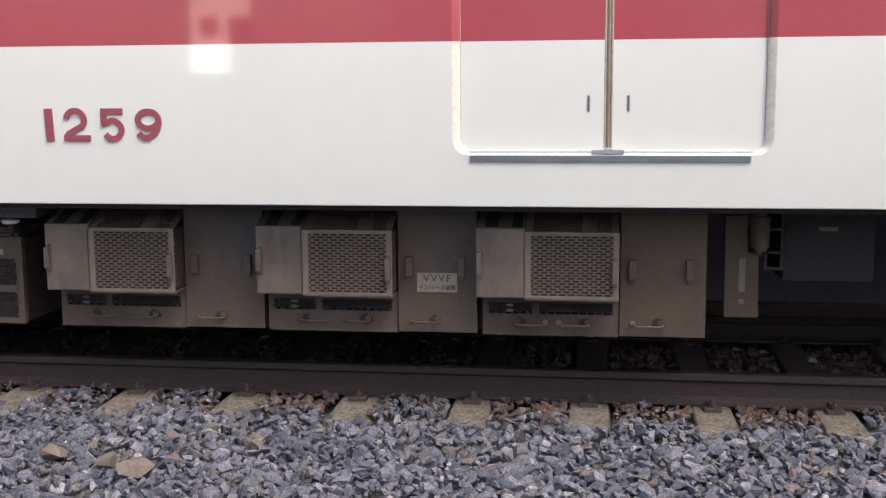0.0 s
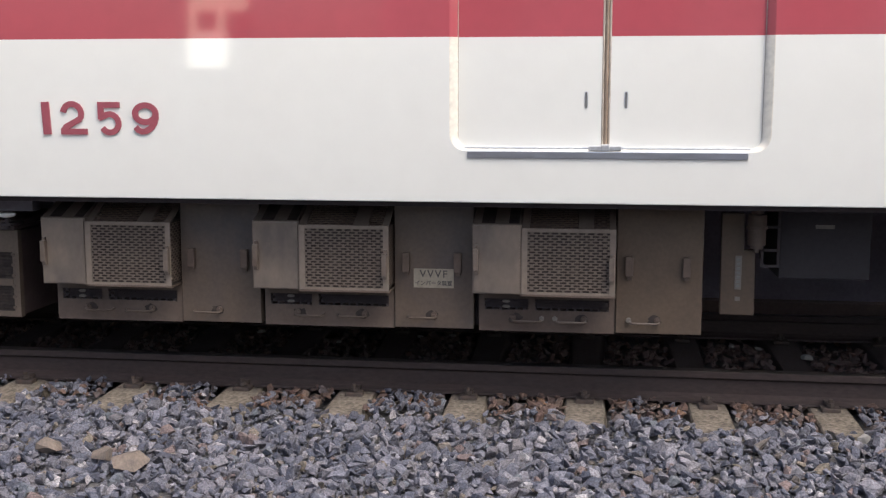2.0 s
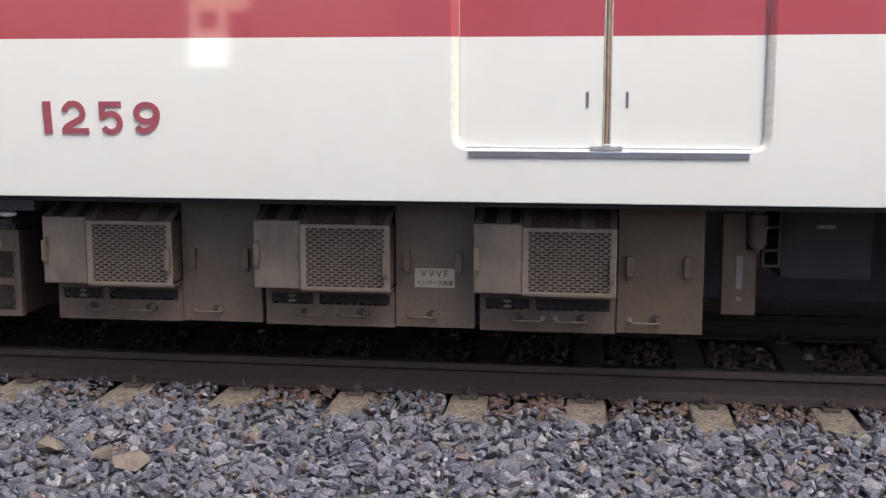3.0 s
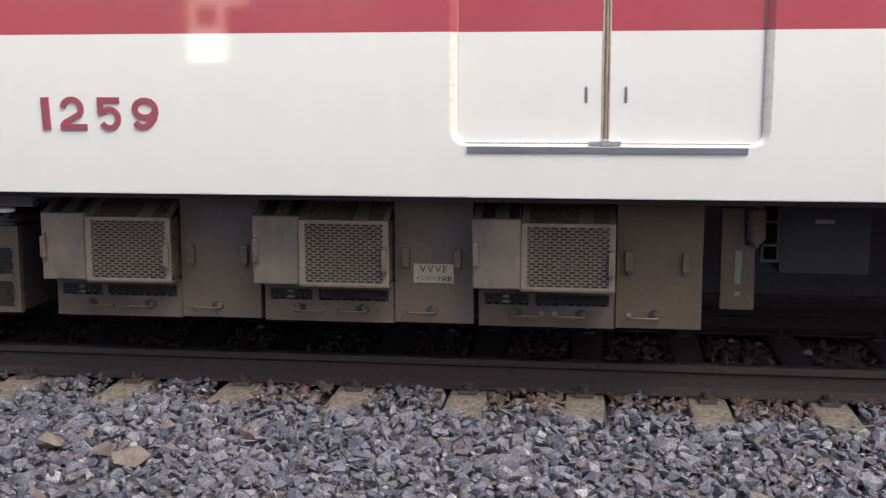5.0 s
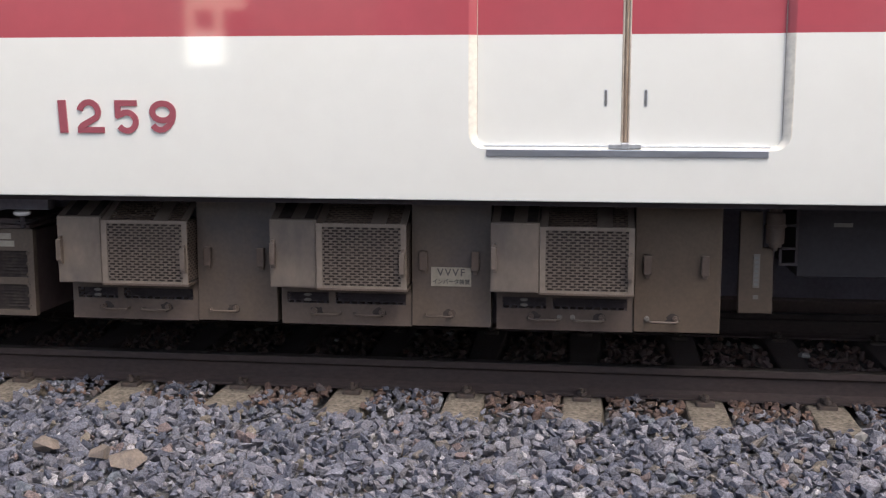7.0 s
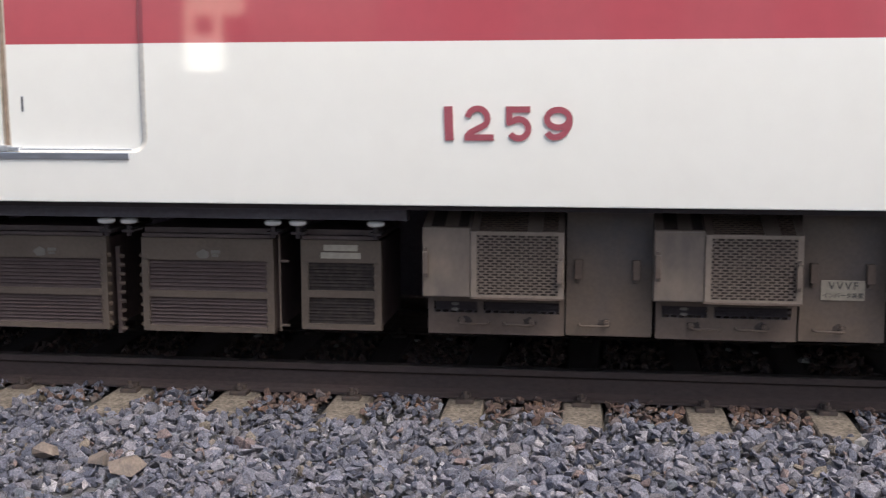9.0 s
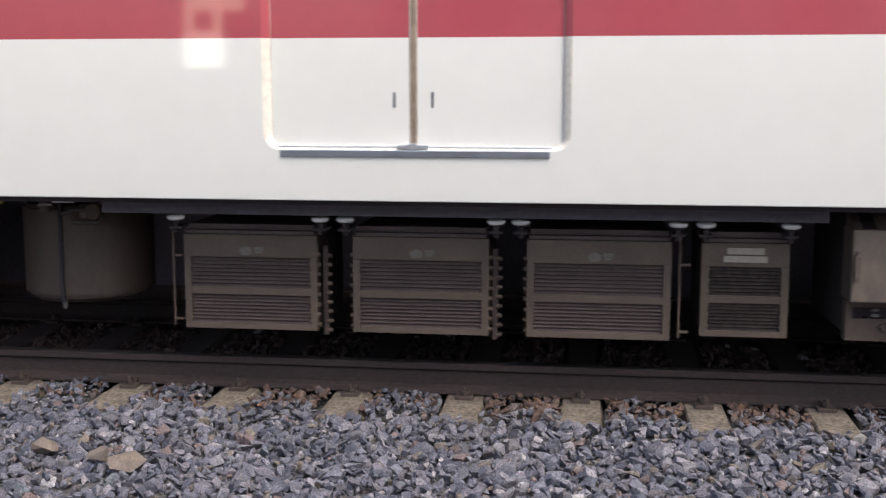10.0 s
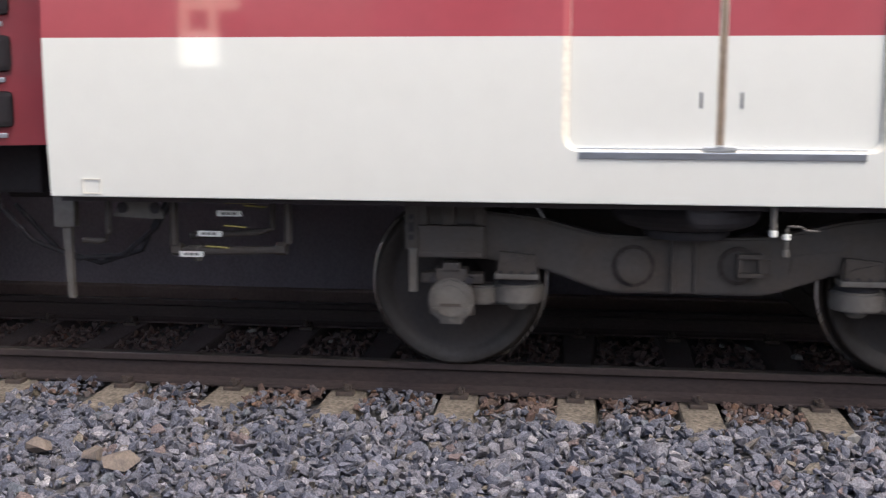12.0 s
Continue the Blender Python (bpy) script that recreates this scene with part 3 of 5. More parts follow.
def door_set(cx):
    y = SIDE + 0.034
    for side in (-1, 1):
        inner, outer = cx + side * 0.019, cx + side * (HALF_DOOR + (0.048 if side > 0 else 0.03))
        x0, x1 = min(inner, outer), max(inner, outer)
        bm = box(bm_new(), x0, x1, y, y + 0.03, 1.075, RED_Z, slot=0)
        box(bm, x0, x1, y, y + 0.03, RED_Z, 2.95, slot=1)
        leaf = part("door_leaf", lean(bm), [WHITE, RED], car, "white door leaf with a red upper part")
        sx = cx + side * 0.0858
        bm = prism(bm_new(), arc(sx, 1.357, 0.0040, 0, 180, 6) + arc(sx, 1.296, 0.0040, 180, 360, 6), y - 0.002, y + 0.004)
        part("finger_slot", lean(bm), SLOT, leaf, "dark narrow finger slot")
        bm = prism(bm_new(), arc(sx, 1.357, 0.0072, 0, 180, 6) + arc(sx, 1.296, 0.0072, 180, 360, 6), y - 0.001, y + 0.003)
        part("slot_rim", lean(bm), STEEL, leaf, "steel slot rim")
    # thin strips draw the shadow line of the gap between leaf and jamb
    for side in (-1, 1):
        xe = cx + side * (HALF_DOOR + (0.0185 if side > 0 else 0.0005))
        bm = box(bm_new(), xe - 0.002, xe + 0.002, y - 0.003, y + 0.002, 1.165, 2.9)
        part("door_gap_line", lean(bm), GAP_LINE, car, "thin grey-brown shadow line in the door gap")
    for side in (-1, 1):
        bm = cyl(bm_new(), (cx + side * 0.0145, y + 0.003, 1.135), (cx + side * 0.0145, y + 0.003, 2.95), 0.0055, n=12)
        part("door_edge", lean(bm), EDGE, car, "light metal door edge strip", smooth=True)
    bm = cyl(bm_new(), (cx, y + 0.005, 1.135), (cx, y + 0.005, 2.95), 0.0095, n=14)
    part("door_seal", lean(bm), SEAL, car, "brown weathered rubber door seal", smooth=True)
    bm = box(bm_new(), cx - 0.604, cx + 0.609, SIDE - 0.008, SIDE + 0.02, 1.072, 1.103, 0.003)
    part("door_step", lean(bm), STEEL, car, "brushed steel door step bar")
    bm = box(bm_new(), cx - 0.62, cx + 0.62, SIDE + 0.012, SIDE + 0.05, 1.104, 1.121, 0.003)
    part("door_threshold", lean(bm), LIGHT_STEEL, car, "bright steel door threshold")
    bm = box(bm_new(), cx - 0.07, cx + 0.07, SIDE - 0.004, SIDE + 0.03, 1.108, 1.128, 0.003)
    box(bm, cx - 0.018, cx + 0.018, SIDE - 0.007, SIDE + 0.03, 1.106, 1.134, 0.003)
    part("door_guide", lean(bm), LIGHT_STEEL, car, "steel door guide")


for d in DOORS:
    door_set(d)

# raised running number on the side
DIGIT_Z, DIGIT_H, STROKE = 1.166, 0.15, 0.0275
hw = STROKE / 2


def digit_1(x):
    return [[(x + 0.024, DIGIT_Z), (x + 0.019, DIGIT_Z + DIGIT_H)]]


def digit_2(x):
    top = DIGIT_Z + DIGIT_H - hw
    r = 0.040
    return [arc(x + 0.062, top - r, r + 0.004, 172, -35, 12) + [(x + 0.028, DIGIT_Z + 0.034), (x + 0.016, DIGIT_Z + 0.018)], [(x + 0.004, DIGIT_Z + hw), (x + 0.133, DIGIT_Z + hw)]]


def digit_5(x):
    top = DIGIT_Z + DIGIT_H - hw
    return [[(x + 0.015, top), (x + 0.118, top)], [(x + 0.026, top + hw), (x + 0.026, DIGIT_Z + 0.070)],
            [(x + 0.016, DIGIT_Z + 0.076)] + arc(x + 0.068, DIGIT_Z + 0.052, 0.042, 125, -150, 14)]


def digit_9(x):
    bowl = [(x + 0.064 + 0.049 * math.cos(radians(a)), DIGIT_Z + 0.0965 + 0.0385 * math.sin(radians(a))) for a in range(0, 361, 15)]
    tail = [(0.113, 0.100), (0.1135, 0.078), (0.105, 0.052), (0.088, 0.031), (0.066, 0.017), (0.045, 0.0145), (0.028, 0.022), (0.016, 0.036)]
    return [bowl, [(x + a, DIGIT_Z + b) for a, b in tail]]


for strokes in (digit_1(-1.938), digit_2(-1.851), digit_5(-1.676), digit_9(-1.500)):
    bm = bm_new()
    for i, st in enumerate(strokes):
        ribbon(bm, st, STROKE if len(strokes) > 1 else 0.038, SIDE + 0.002, SIDE - 0.008 + 0.0004 * i)
    part("digit", lean(bm), NUMBER_RED, car, "raised dark red numeral")

# small outlined square by the car's end
bm = bm_new()
for a in ((-11.56, -11.472, 0.953, 0.957), (-11.56, -11.472, 0.886, 0.891), (-11.56, -11.556, 0.891, 0.953), (-11.476, -11.472, 0.891, 0.953)):
    box(bm, a[0], a[1], -1.3695, -1.36, a[2], a[3])
part("jacking_mark", lean(bm), CREAM_EDGE, car, "thin pale square outline")


# ---- inverter cabinet ----
def frame_rect(bm, x0, x1, z0, z1, w, y0, y1, bevel=0.0):
    box(bm, x0, x1, y0, y1, z1 - w, z1, bevel)
    box(bm, x0, x1, y0, y1, z0, z0 + w, bevel)
    box(bm, x0, x0 + w, y0, y1, z0 + w, z1 - w, bevel)
    box(bm, x1 - w, x1, y0, y1, z0 + w, z1 - w, bevel)
    return bm


def inverter_cabinet():
    bm = box(bm_new(), -2.04, 1.10, -0.98, -0.2, 0.245, 0.835, 0.006)
    cab = part("inverter_cabinet", bm, DARK, car, "long dusty beige inverter cabinet with mesh covers")

    def handle_d(x0, x1, z, y, dark_end, studded=False):
        bm = tube(bm_new(), [(x0, y, z), (x0, y - 0.024, z - 0.002), (x0 + 0.012, y - 0.034, z - 0.004), (x1 - 0.012, y - 0.034, z - 0.004), (x1, y - 0.024, z - 0.002), (x1, y, z)], 0.0055, 8)
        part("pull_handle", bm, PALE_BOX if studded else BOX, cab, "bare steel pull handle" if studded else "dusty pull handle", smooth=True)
        xe = x1 - 0.008 if dark_end > 0 else x0 + 0.008
        bm = cyl(bm_new(), (xe, y + 0.001, z + 0.008), (xe, y - 0.016, z + 0.008), 0.015, n=14, bevel=0.003)
        cyl(bm, (xe, y - 0.012, z + 0.008), (xe, y - 0.026, z + 0.008), 0.008, n=6)
        part("latch", bm, BOX, cab, "greasy round latch", smooth=True)
        rim = [(xe - dark_end * 0.012 + (0.028 + 0.012 * noise.noise((x0 * 9, a * 0.9, z))) * math.cos(a * math.pi / 8) * 1.15,
                z + 0.006 + (0.022 + 0.013 * noise.noise((x0 * 7, a * 0.8, 3.0))) * math.sin(a * math.pi / 8)) for a in range(16)]
        part("grease_mark", prism(bm_new(), rim, y - 0.0012, y + 0.001), GREASE_SHADE, cab, "irregular dark grease mark")
        if studded:
            xs_ = x0 - 0.004 if dark_end > 0 else x1 + 0.004
            bm = cyl(bm_new(), (xs_, y + 0.001, z + 0.006), (xs_, y - 0.012, z + 0.006), 0.0125, n=12, bevel=0.003)
            part("stud", bm, LABEL_GREY, cab, "pale round stud", smooth=True)

    def clasp(x, z, y, mat=BOX, slim=False):
        w, h = (0.013, 0.052) if slim else (0.018, 0.046)
        bm = box(bm_new(), x - w, x + w, y - 0.030, y + 0.002, z - h, z + h, 0.004)
        box(bm, x - 0.009, x + 0.012, y - 0.018, y + 0.002, z - h - 0.018, z - h + 0.004, 0.002)
        if slim:
            box(bm, x - 0.006, x + 0.009, y - 0.018, y + 0.002, z + h - 0.004, z + h + 0.016, 0.002)
        part("clasp", bm, mat, cab)

    for n, x0 in enumerate((-2.064, -1.0, 0.052)):
        xg, x1, yf = x0 + 0.228, x0 + 0.658, -1.185
        # plain half of the cover
        bm = prism(bm_new(), [(x0, 0.432), (xg - 0.002, 0.432), (xg - 0.002, 0.757), (x0, 0.757)], yf, -0.985, 0.006)
        part("plain_cover", bm, COVER, cab, "plain pale beige cover")
        # paler metal on the top puts bloom from the white skirt into its colour
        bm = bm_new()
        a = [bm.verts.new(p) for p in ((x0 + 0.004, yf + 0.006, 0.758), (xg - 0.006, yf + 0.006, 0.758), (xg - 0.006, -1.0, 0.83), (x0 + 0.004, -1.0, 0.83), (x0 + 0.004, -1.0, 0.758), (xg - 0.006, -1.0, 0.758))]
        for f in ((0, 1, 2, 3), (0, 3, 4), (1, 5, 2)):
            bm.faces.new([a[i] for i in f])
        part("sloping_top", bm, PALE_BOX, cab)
        # perforated half
        bm = box(bm_new(), xg, xg + 0.027, yf - 0.002, yf + 0.006, 0.434, 0.742, 0.0015)
        box(bm, x1 - 0.027, x1, yf - 0.002, yf + 0.006, 0.434, 0.742, 0.0015)
        box(bm, xg + 0.027, x1 - 0.027, yf - 0.002, yf + 0.006, 0.726, 0.742, 0.0015)
        box(bm, xg + 0.027, x1 - 0.027, yf - 0.002, yf + 0.006, 0.434, 0.445, 0.0015)
        part("mesh_frame", bm, BARE, cab)
        bm = lattice(bm_new(), xg + 0.027, x1 - 0.027, 0.445, 0.726, 0.0415, 0.0125, 0.0255, 0.0090, yf)
        part("mesh_front", bm, MESH, cab, "beige perforated mesh front")
        bm = lattice(bm_new(), -(-1.0 - yf), 0.0, 0.45, 0.735, 0.0415, 0.0125, 0.0255, 0.0090, 0)
        bmesh.ops.transform(bm, matrix=Matrix.Translation((x1, -1.0, 0)) @ Matrix.Rotation(radians(90), 4, "Z"), verts=bm.verts[:])
        part("mesh_side", bm, BOX, cab, "perforated side of the cover")
        # dark block behind the mesh stands in for the cover's shaded inside
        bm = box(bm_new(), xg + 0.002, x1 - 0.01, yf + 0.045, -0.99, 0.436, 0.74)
        part("cover_inside", bm, GREASE_SHADE, cab)
        bm = box(bm_new(), xg - 0.002, x1 + 0.003, yf - 0.003, -0.99, 0.424, 0.434, 0.002)
        part("cover_ledge", bm, BOX, cab)
        # ribs of the sloping open top, also paler to imitate that bloom
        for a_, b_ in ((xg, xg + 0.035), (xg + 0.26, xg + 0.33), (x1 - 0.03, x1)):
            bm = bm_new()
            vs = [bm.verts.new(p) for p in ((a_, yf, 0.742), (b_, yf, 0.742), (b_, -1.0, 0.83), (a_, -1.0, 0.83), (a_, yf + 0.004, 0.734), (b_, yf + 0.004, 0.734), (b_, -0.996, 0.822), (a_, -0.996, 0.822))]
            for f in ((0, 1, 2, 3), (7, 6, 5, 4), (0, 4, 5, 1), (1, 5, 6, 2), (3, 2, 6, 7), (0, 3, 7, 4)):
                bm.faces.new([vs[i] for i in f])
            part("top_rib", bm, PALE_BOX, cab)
        # the open top is a perforated sheet too, dark against the ribs
        for a_, b_ in ((xg + 0.036, xg + 0.259), (xg + 0.331, x1 - 0.031)):
            bm = lattice(bm_new(), a_, b_, 0.0, 0.198, 0.0425, 0.0165, 0.030, 0.0115, 0)
            bmesh.ops.transform(bm, matrix=Matrix.Translation((0, yf + 0.004, 0.738)) @ Matrix.Rotation(radians(-64.6), 4, "X"), verts=bm.verts[:])
            part("top_mesh", bm, BOX, cab, "dark perforated top sheet")
        # solid dark sheets: the shade of the vents' holes is put into their colour
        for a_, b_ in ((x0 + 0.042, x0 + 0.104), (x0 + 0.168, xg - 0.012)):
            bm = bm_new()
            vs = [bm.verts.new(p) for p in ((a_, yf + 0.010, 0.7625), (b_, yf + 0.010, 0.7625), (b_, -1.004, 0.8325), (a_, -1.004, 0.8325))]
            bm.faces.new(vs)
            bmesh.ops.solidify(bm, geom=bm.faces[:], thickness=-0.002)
            part("vent_panel", bm, GREASE_SHADE, cab, "dark vent panel")
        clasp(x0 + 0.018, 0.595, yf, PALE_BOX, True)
        clasp(x1 - 0.018, 0.56, yf, MESH, True)
        # drawer below with two perforated strips
        d0, d1, yd = x0 + (0.02 if n else 0.01), x0 + 0.662, -1.06
        bm = frame_rect(bm_new(), d0, d1, 0.233, 0.418, 0.028, yd, -0.99)
        box(bm, d0 + 0.028, d1 - 0.028, yd, -0.99, 0.261, 0.336)
        box(bm, d0 + 0.235, d0 + 0.268, yd, -0.99, 0.336, 0.39)
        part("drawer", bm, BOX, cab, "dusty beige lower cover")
        bm = lattice(bm_new(), d0 + 0.028, d0 + 0.235, 0.336, 0.39, 0.0376, 0.0135, 0.0240, 0.0102, yd + 0.004)
        part("mesh_strip", bm, DARK, cab)
        bm = lattice(bm_new(), d0 + 0.268, d1 - 0.028, 0.336, 0.39, 0.0376, 0.0135, 0.0240, 0.0102, yd + 0.004)
        part("mesh_strip", bm, DARK, cab)
        for z in (0.352, 0.378):
            bm = prism(bm_new(), [(d0 + 0.13 + 0.019 * math.cos(a * math.pi / 7), z + 0.0075 * math.sin(a * math.pi / 7)) for a in range(14)], yd - 0.004, yd + 0.006, 0.002)
            part("sight_glass", bm, LABEL_GREY, cab, "small bright gauge glass", smooth=True)
        handle_d(d0 + 0.155, d0 + 0.295, 0.292, yd, -1, n == 2)
        handle_d(d0 + 0.365, d0 + 0.505, 0.292, yd, 1, n == 2)
        # flat panel beside the cover
        p0, p1, yp = (-1.398, -0.334, 0.717)[n], (-0.998, 0.047, 1.112)[n], -1.072
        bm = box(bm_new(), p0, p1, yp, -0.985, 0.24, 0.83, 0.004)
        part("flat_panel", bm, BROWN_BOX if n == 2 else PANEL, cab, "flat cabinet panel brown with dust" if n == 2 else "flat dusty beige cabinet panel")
        clasp(p0 + 0.058, 0.56, yp)
        clasp(p1 - 0.075, 0.56, yp)
        handle_d(p0 + 0.065, p0 + 0.2, 0.297, yp, 1, n == 2)
    # sign on the middle panel
    bm = box(bm_new(), -0.241, -0.048, -1.078, -1.073, 0.436, 0.528, 0.001)
    part("sign_plate", bm, SIGN, cab, "cream enamel sign plate")
    for words, size, z in (("VVVF", 0.050, 0.487), ("インバータ装置", 0.0258, 0.450)):
        cu = bpy.data.curves.new("sign_text", "FONT")
        cu.body, cu.size, cu.align_x, cu.extrude, cu.resolution_u, cu.offset = words, size, "CENTER", 0.0006, 3, 0.0004
        if words == "VVVF":
            cu.space_character = 1.25
        tmp = new("sign_text", cu)
        me = bpy.data.meshes.new_from_object(tmp.evaluated_get(bpy.context.evaluated_depsgraph_get()))
        bpy.data.objects.remove(tmp)
        me.materials.append(INK)
        ob = new("sign_text", me)
        ob.parent = cab
        ob.matrix_basis = pose(-0.1445, -1.0795, z, 90)


inverter_cabinet()


# ---- resistor boxes hung on insulators ----
def resistor_box(x0, x1, studs_l, studs_r, small=False):
    yf, z0, z1 = -0.98, (0.217 if small else 0.190), 0.665
    bm = box(bm_new(), x0 + 0.012, x1 - 0.012, -0.93, -0.35, z0 + 0.004, z1 - 0.01)
    rb = part("resistor_box", bm, SLAT, car, "brown louvred resistor box hung on white insulators")
    w = 0.035
    bm = box(bm_new(), x0, x1, yf, -0.94, 0.552, z1, 0.003)
    box(bm, x0, x0 + w, yf, -0.94, z0, 0.552, 0.002)
    box(bm, x1 - w, x1, yf, -0.94, z0, 0.552, 0.002)
    box(bm, x0 + w, x1 - w, yf, -0.94, z0, z0 + 0.03, 0.002)
    mid = z0 + 0.192 if not small else z0 + 0.18
    box(bm, x0 + w, x1 - w, yf - 0.002, -0.94, mid - 0.018, mid + 0.018, 0.002)
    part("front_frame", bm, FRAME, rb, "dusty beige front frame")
    for a, b in ((z0 + 0.03, mid - 0.018), (mid + 0.018, 0.552)):
        n = 8
        for i in range(n):
            z = a + (b - a) * (i + 0.5) / n
            bm = bm_new()
            h = (b - a) / n * 0.49
            vs = [bm.verts.new(p) for p in ((x0 + w, yf + 0.006, z - h), (x1 - w, yf + 0.006, z - h), (x1 - w, yf + 0.024, z + h), (x0 + w, yf + 0.024, z + h), (x1 - w, yf + 0.027, z + h - 0.002), (x0 + w, yf + 0.027, z + h - 0.002), (x0 + w, yf + 0.009, z - h - 0.002), (x1 - w, yf + 0.009, z - h - 0.002))]
            for f in ((0, 1, 2, 3), (3, 2, 4, 5), (5, 4, 7, 6), (6, 7, 1, 0)):
                bm.faces.new([vs[k] for k in f])
            part("slat", bm, GREASE_SHADE if small else SLAT, rb)
    bm = box(bm_new(), x0 + 0.01, x1 - 0.01, -0.99, -0.35, z1 + 0.004, z1 + 0.022, 0.003)
    box(bm, x0 + 0.015, x1 - 0.015, -0.96, -0.36, z1 + 0.023, z1 + 0.05, 0.003)
    part("lid", bm, SLAT, rb, "dark brown lid")
    for side, on in ((x0, studs_l), (x1, studs_r)):
        if on:
            for i in range(8):
                z = z0 + 0.03 + i * 0.05
                s = -1 if side == x0 else 1
                bm = cyl(bm_new(), (side, -0.96, z), (side + s * 0.016, -0.96, z), 0.013, 0.009, n=10)
                part("stud", bm, BROWN_BOX, rb)
        # bolt heads along the inner edge of the stile
        for i in range(8 if not small else 6):
            z = z0 + 0.05 + i * (0.047 if not small else 0.055)
            s = 1 if side == x0 else -1
            bm = cyl(bm_new(), (side + s * 0.031, yf + 0.002, z), (side + s * 0.031, yf - 0.007, z), 0.0095, n=8, bevel=0.002)
            part("bolt", bm, FRAME, rb)
    if studs_r:
        # the rear frame's post stands out past the front one and hangs a little lower
        bm = box(bm_new(), x1 + 0.012, x1 + 0.036, -0.90, -0.86, z0 - 0.035, z1 - 0.06, 0.003)
        part("rear_post", bm, SLAT, rb, "dark rear frame post")
        for i in range(9):
            z = z0 - 0.01 + i * 0.047
            bm = cyl(bm_new(), (x1 + 0.03, -0.892, z), (x1 + 0.058, -0.892, z), 0.014, 0.009, n=8)
            part("stud", bm, BOX, rb)
    if not small:
        cx = (x0 + x1) / 2 - 0.02
        worn = [(cx + r * math.cos(a * math.pi / 6), 0.584 + 0.72 * r * math.sin(a * math.pi / 6)) for a, r in enumerate((0.03, 0.034, 0.03, 0.036, 0.028, 0.033, 0.035, 0.03, 0.034, 0.029, 0.033, 0.034))]
        part("badge", prism(bm_new(), worn, yf - 0.003, yf + 0.001), LABEL_GREY, rb, "worn grey badge")
        bm = box(bm_new(), cx + 0.042, cx + 0.088, yf - 0.003, yf + 0.001, 0.588, 0.604)
        box(bm, cx + 0.046, cx + 0.080, yf - 0.003, yf + 0.001, 0.572, 0.584)
        part("badge", bm, LABEL_GREY, rb)
    else:
        cx = (x0 + x1) / 2
        for a, z in ((0.085, 0.612), (0.1, 0.574)):
            bm = box(bm_new(), cx - a, cx + a, yf - 0.004, yf + 0.001, z, z + 0.03, 0.001)
            part("name_plate", bm, PLATE, rb, "pale worn name plate")
    return rb


def insulator(x, rb):
    bm = bm_new()
    for z0, z1, r0, r1 in ((0.741, 0.745, 0.028, 0.038), (0.745, 0.752, 0.038, 0.0435), (0.752, 0.762, 0.0435, 0.0435), (0.762, 0.769, 0.0435, 0.030)):
        cyl(bm, (x, -1.05, z0), (x, -1.05, z1), r0, r1, n=24)
    part("insulator", bm, PORCELAIN, rb, "white porcelain insulator", smooth=True)
    bm = cyl(bm_new(), (x, -1.05, 0.770), (x, -1.05, 0.845), 0.014, n=10)
    cyl(bm, (x, -1.05, 0.77), (x, -1.05, 0.785), 0.026, n=6)
    cyl(bm, (x, -1.05, 0.68), (x, -1.05, 0.735), 0.013, n=10)
    box(bm, x - 0.03, x + 0.03, -1.075, -0.94, 0.70, 0.712)
    part("hanger_bolt", bm, DARK, rb)


for x0, x1, sl, sr, small, ins in ((-5.228, -4.55, False, True, False, (-5.238, -4.513)), (-4.370, -3.702, True, True, False, (-4.39, -3.663)),
                                   (-3.519, -2.838, True, False, False, (-3.546, -2.816)), (-2.699, -2.297, False, False, True, (-2.691, -2.309))):
    rb = resistor_box(x0, x1, sl, sr, small)
    for x in ins:
        insulator(x, rb)
for x in (-5.275, -2.80):
    bm = tube(bm_new(), [(x, -1.0, 0.70), (x, -1.0, 0.21)], 0.0055, 8)
    for z in (0.24, 0.56):
        box(bm, x - 0.005, x + 0.045, -1.003, -0.995, z - 0.006, z + 0.006)
    part("guard_rod", bm, BOX, car, "thin steel guard rod")
bm = box(bm_new(), -5.6, -2.15, -1.09, -1.01, 0.776, 0.845, 0.004)
box(bm, -5.6, -2.15, -0.45, -0.37, 0.776, 0.845, 0.004)
part("hanging_beam", bm, BEAM, car, "dark grey hanging beam")

# ---- air tank with a strap ----
bm = cyl(bm_new(), (-5.955, -0.47, 0.285), (-5.955, -0.47, 0.775), 0.343, n=64, bevel=0.02)
tank = part("air_tank", bm, TANK, car, "dusty beige round tank", smooth=True)
bm = cyl(bm_new(), (-5.955, -0.47, 0.262), (-5.955, -0.47, 0.284), 0.30, 0.335, n=48)
part("tank_base", bm, SLAT, tank, smooth=True)
bm = box(bm_new(), -5.962, -5.944, -0.828, -0.806, 0.27, 0.79, 0.002)
part("strap", bm, RUBBER, tank, "dark vertical seam strap")
bm = cyl(bm_new(), (-5.953, -0.80, 0.235), (-5.953, -0.80, 0.285), 0.012, n=10)
part("drain_cock", bm, PALE_STEEL, tank)
for k in range(3):
    bm = box(bm_new(), -6.105 + k * 0.028, -6.085 + k * 0.028, -0.792, -0.775, 0.513, 0.536)
    part("letter_bar", bm, INK, tank)
for x, z in ((-5.80, 0.74), (-6.02, 0.77)):
    bm = cyl(bm_new(), (x, -0.84, z - 0.02), (x, -0.84, z + 0.05), 0.03, n=12, bevel=0.004)
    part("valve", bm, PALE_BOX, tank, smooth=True)
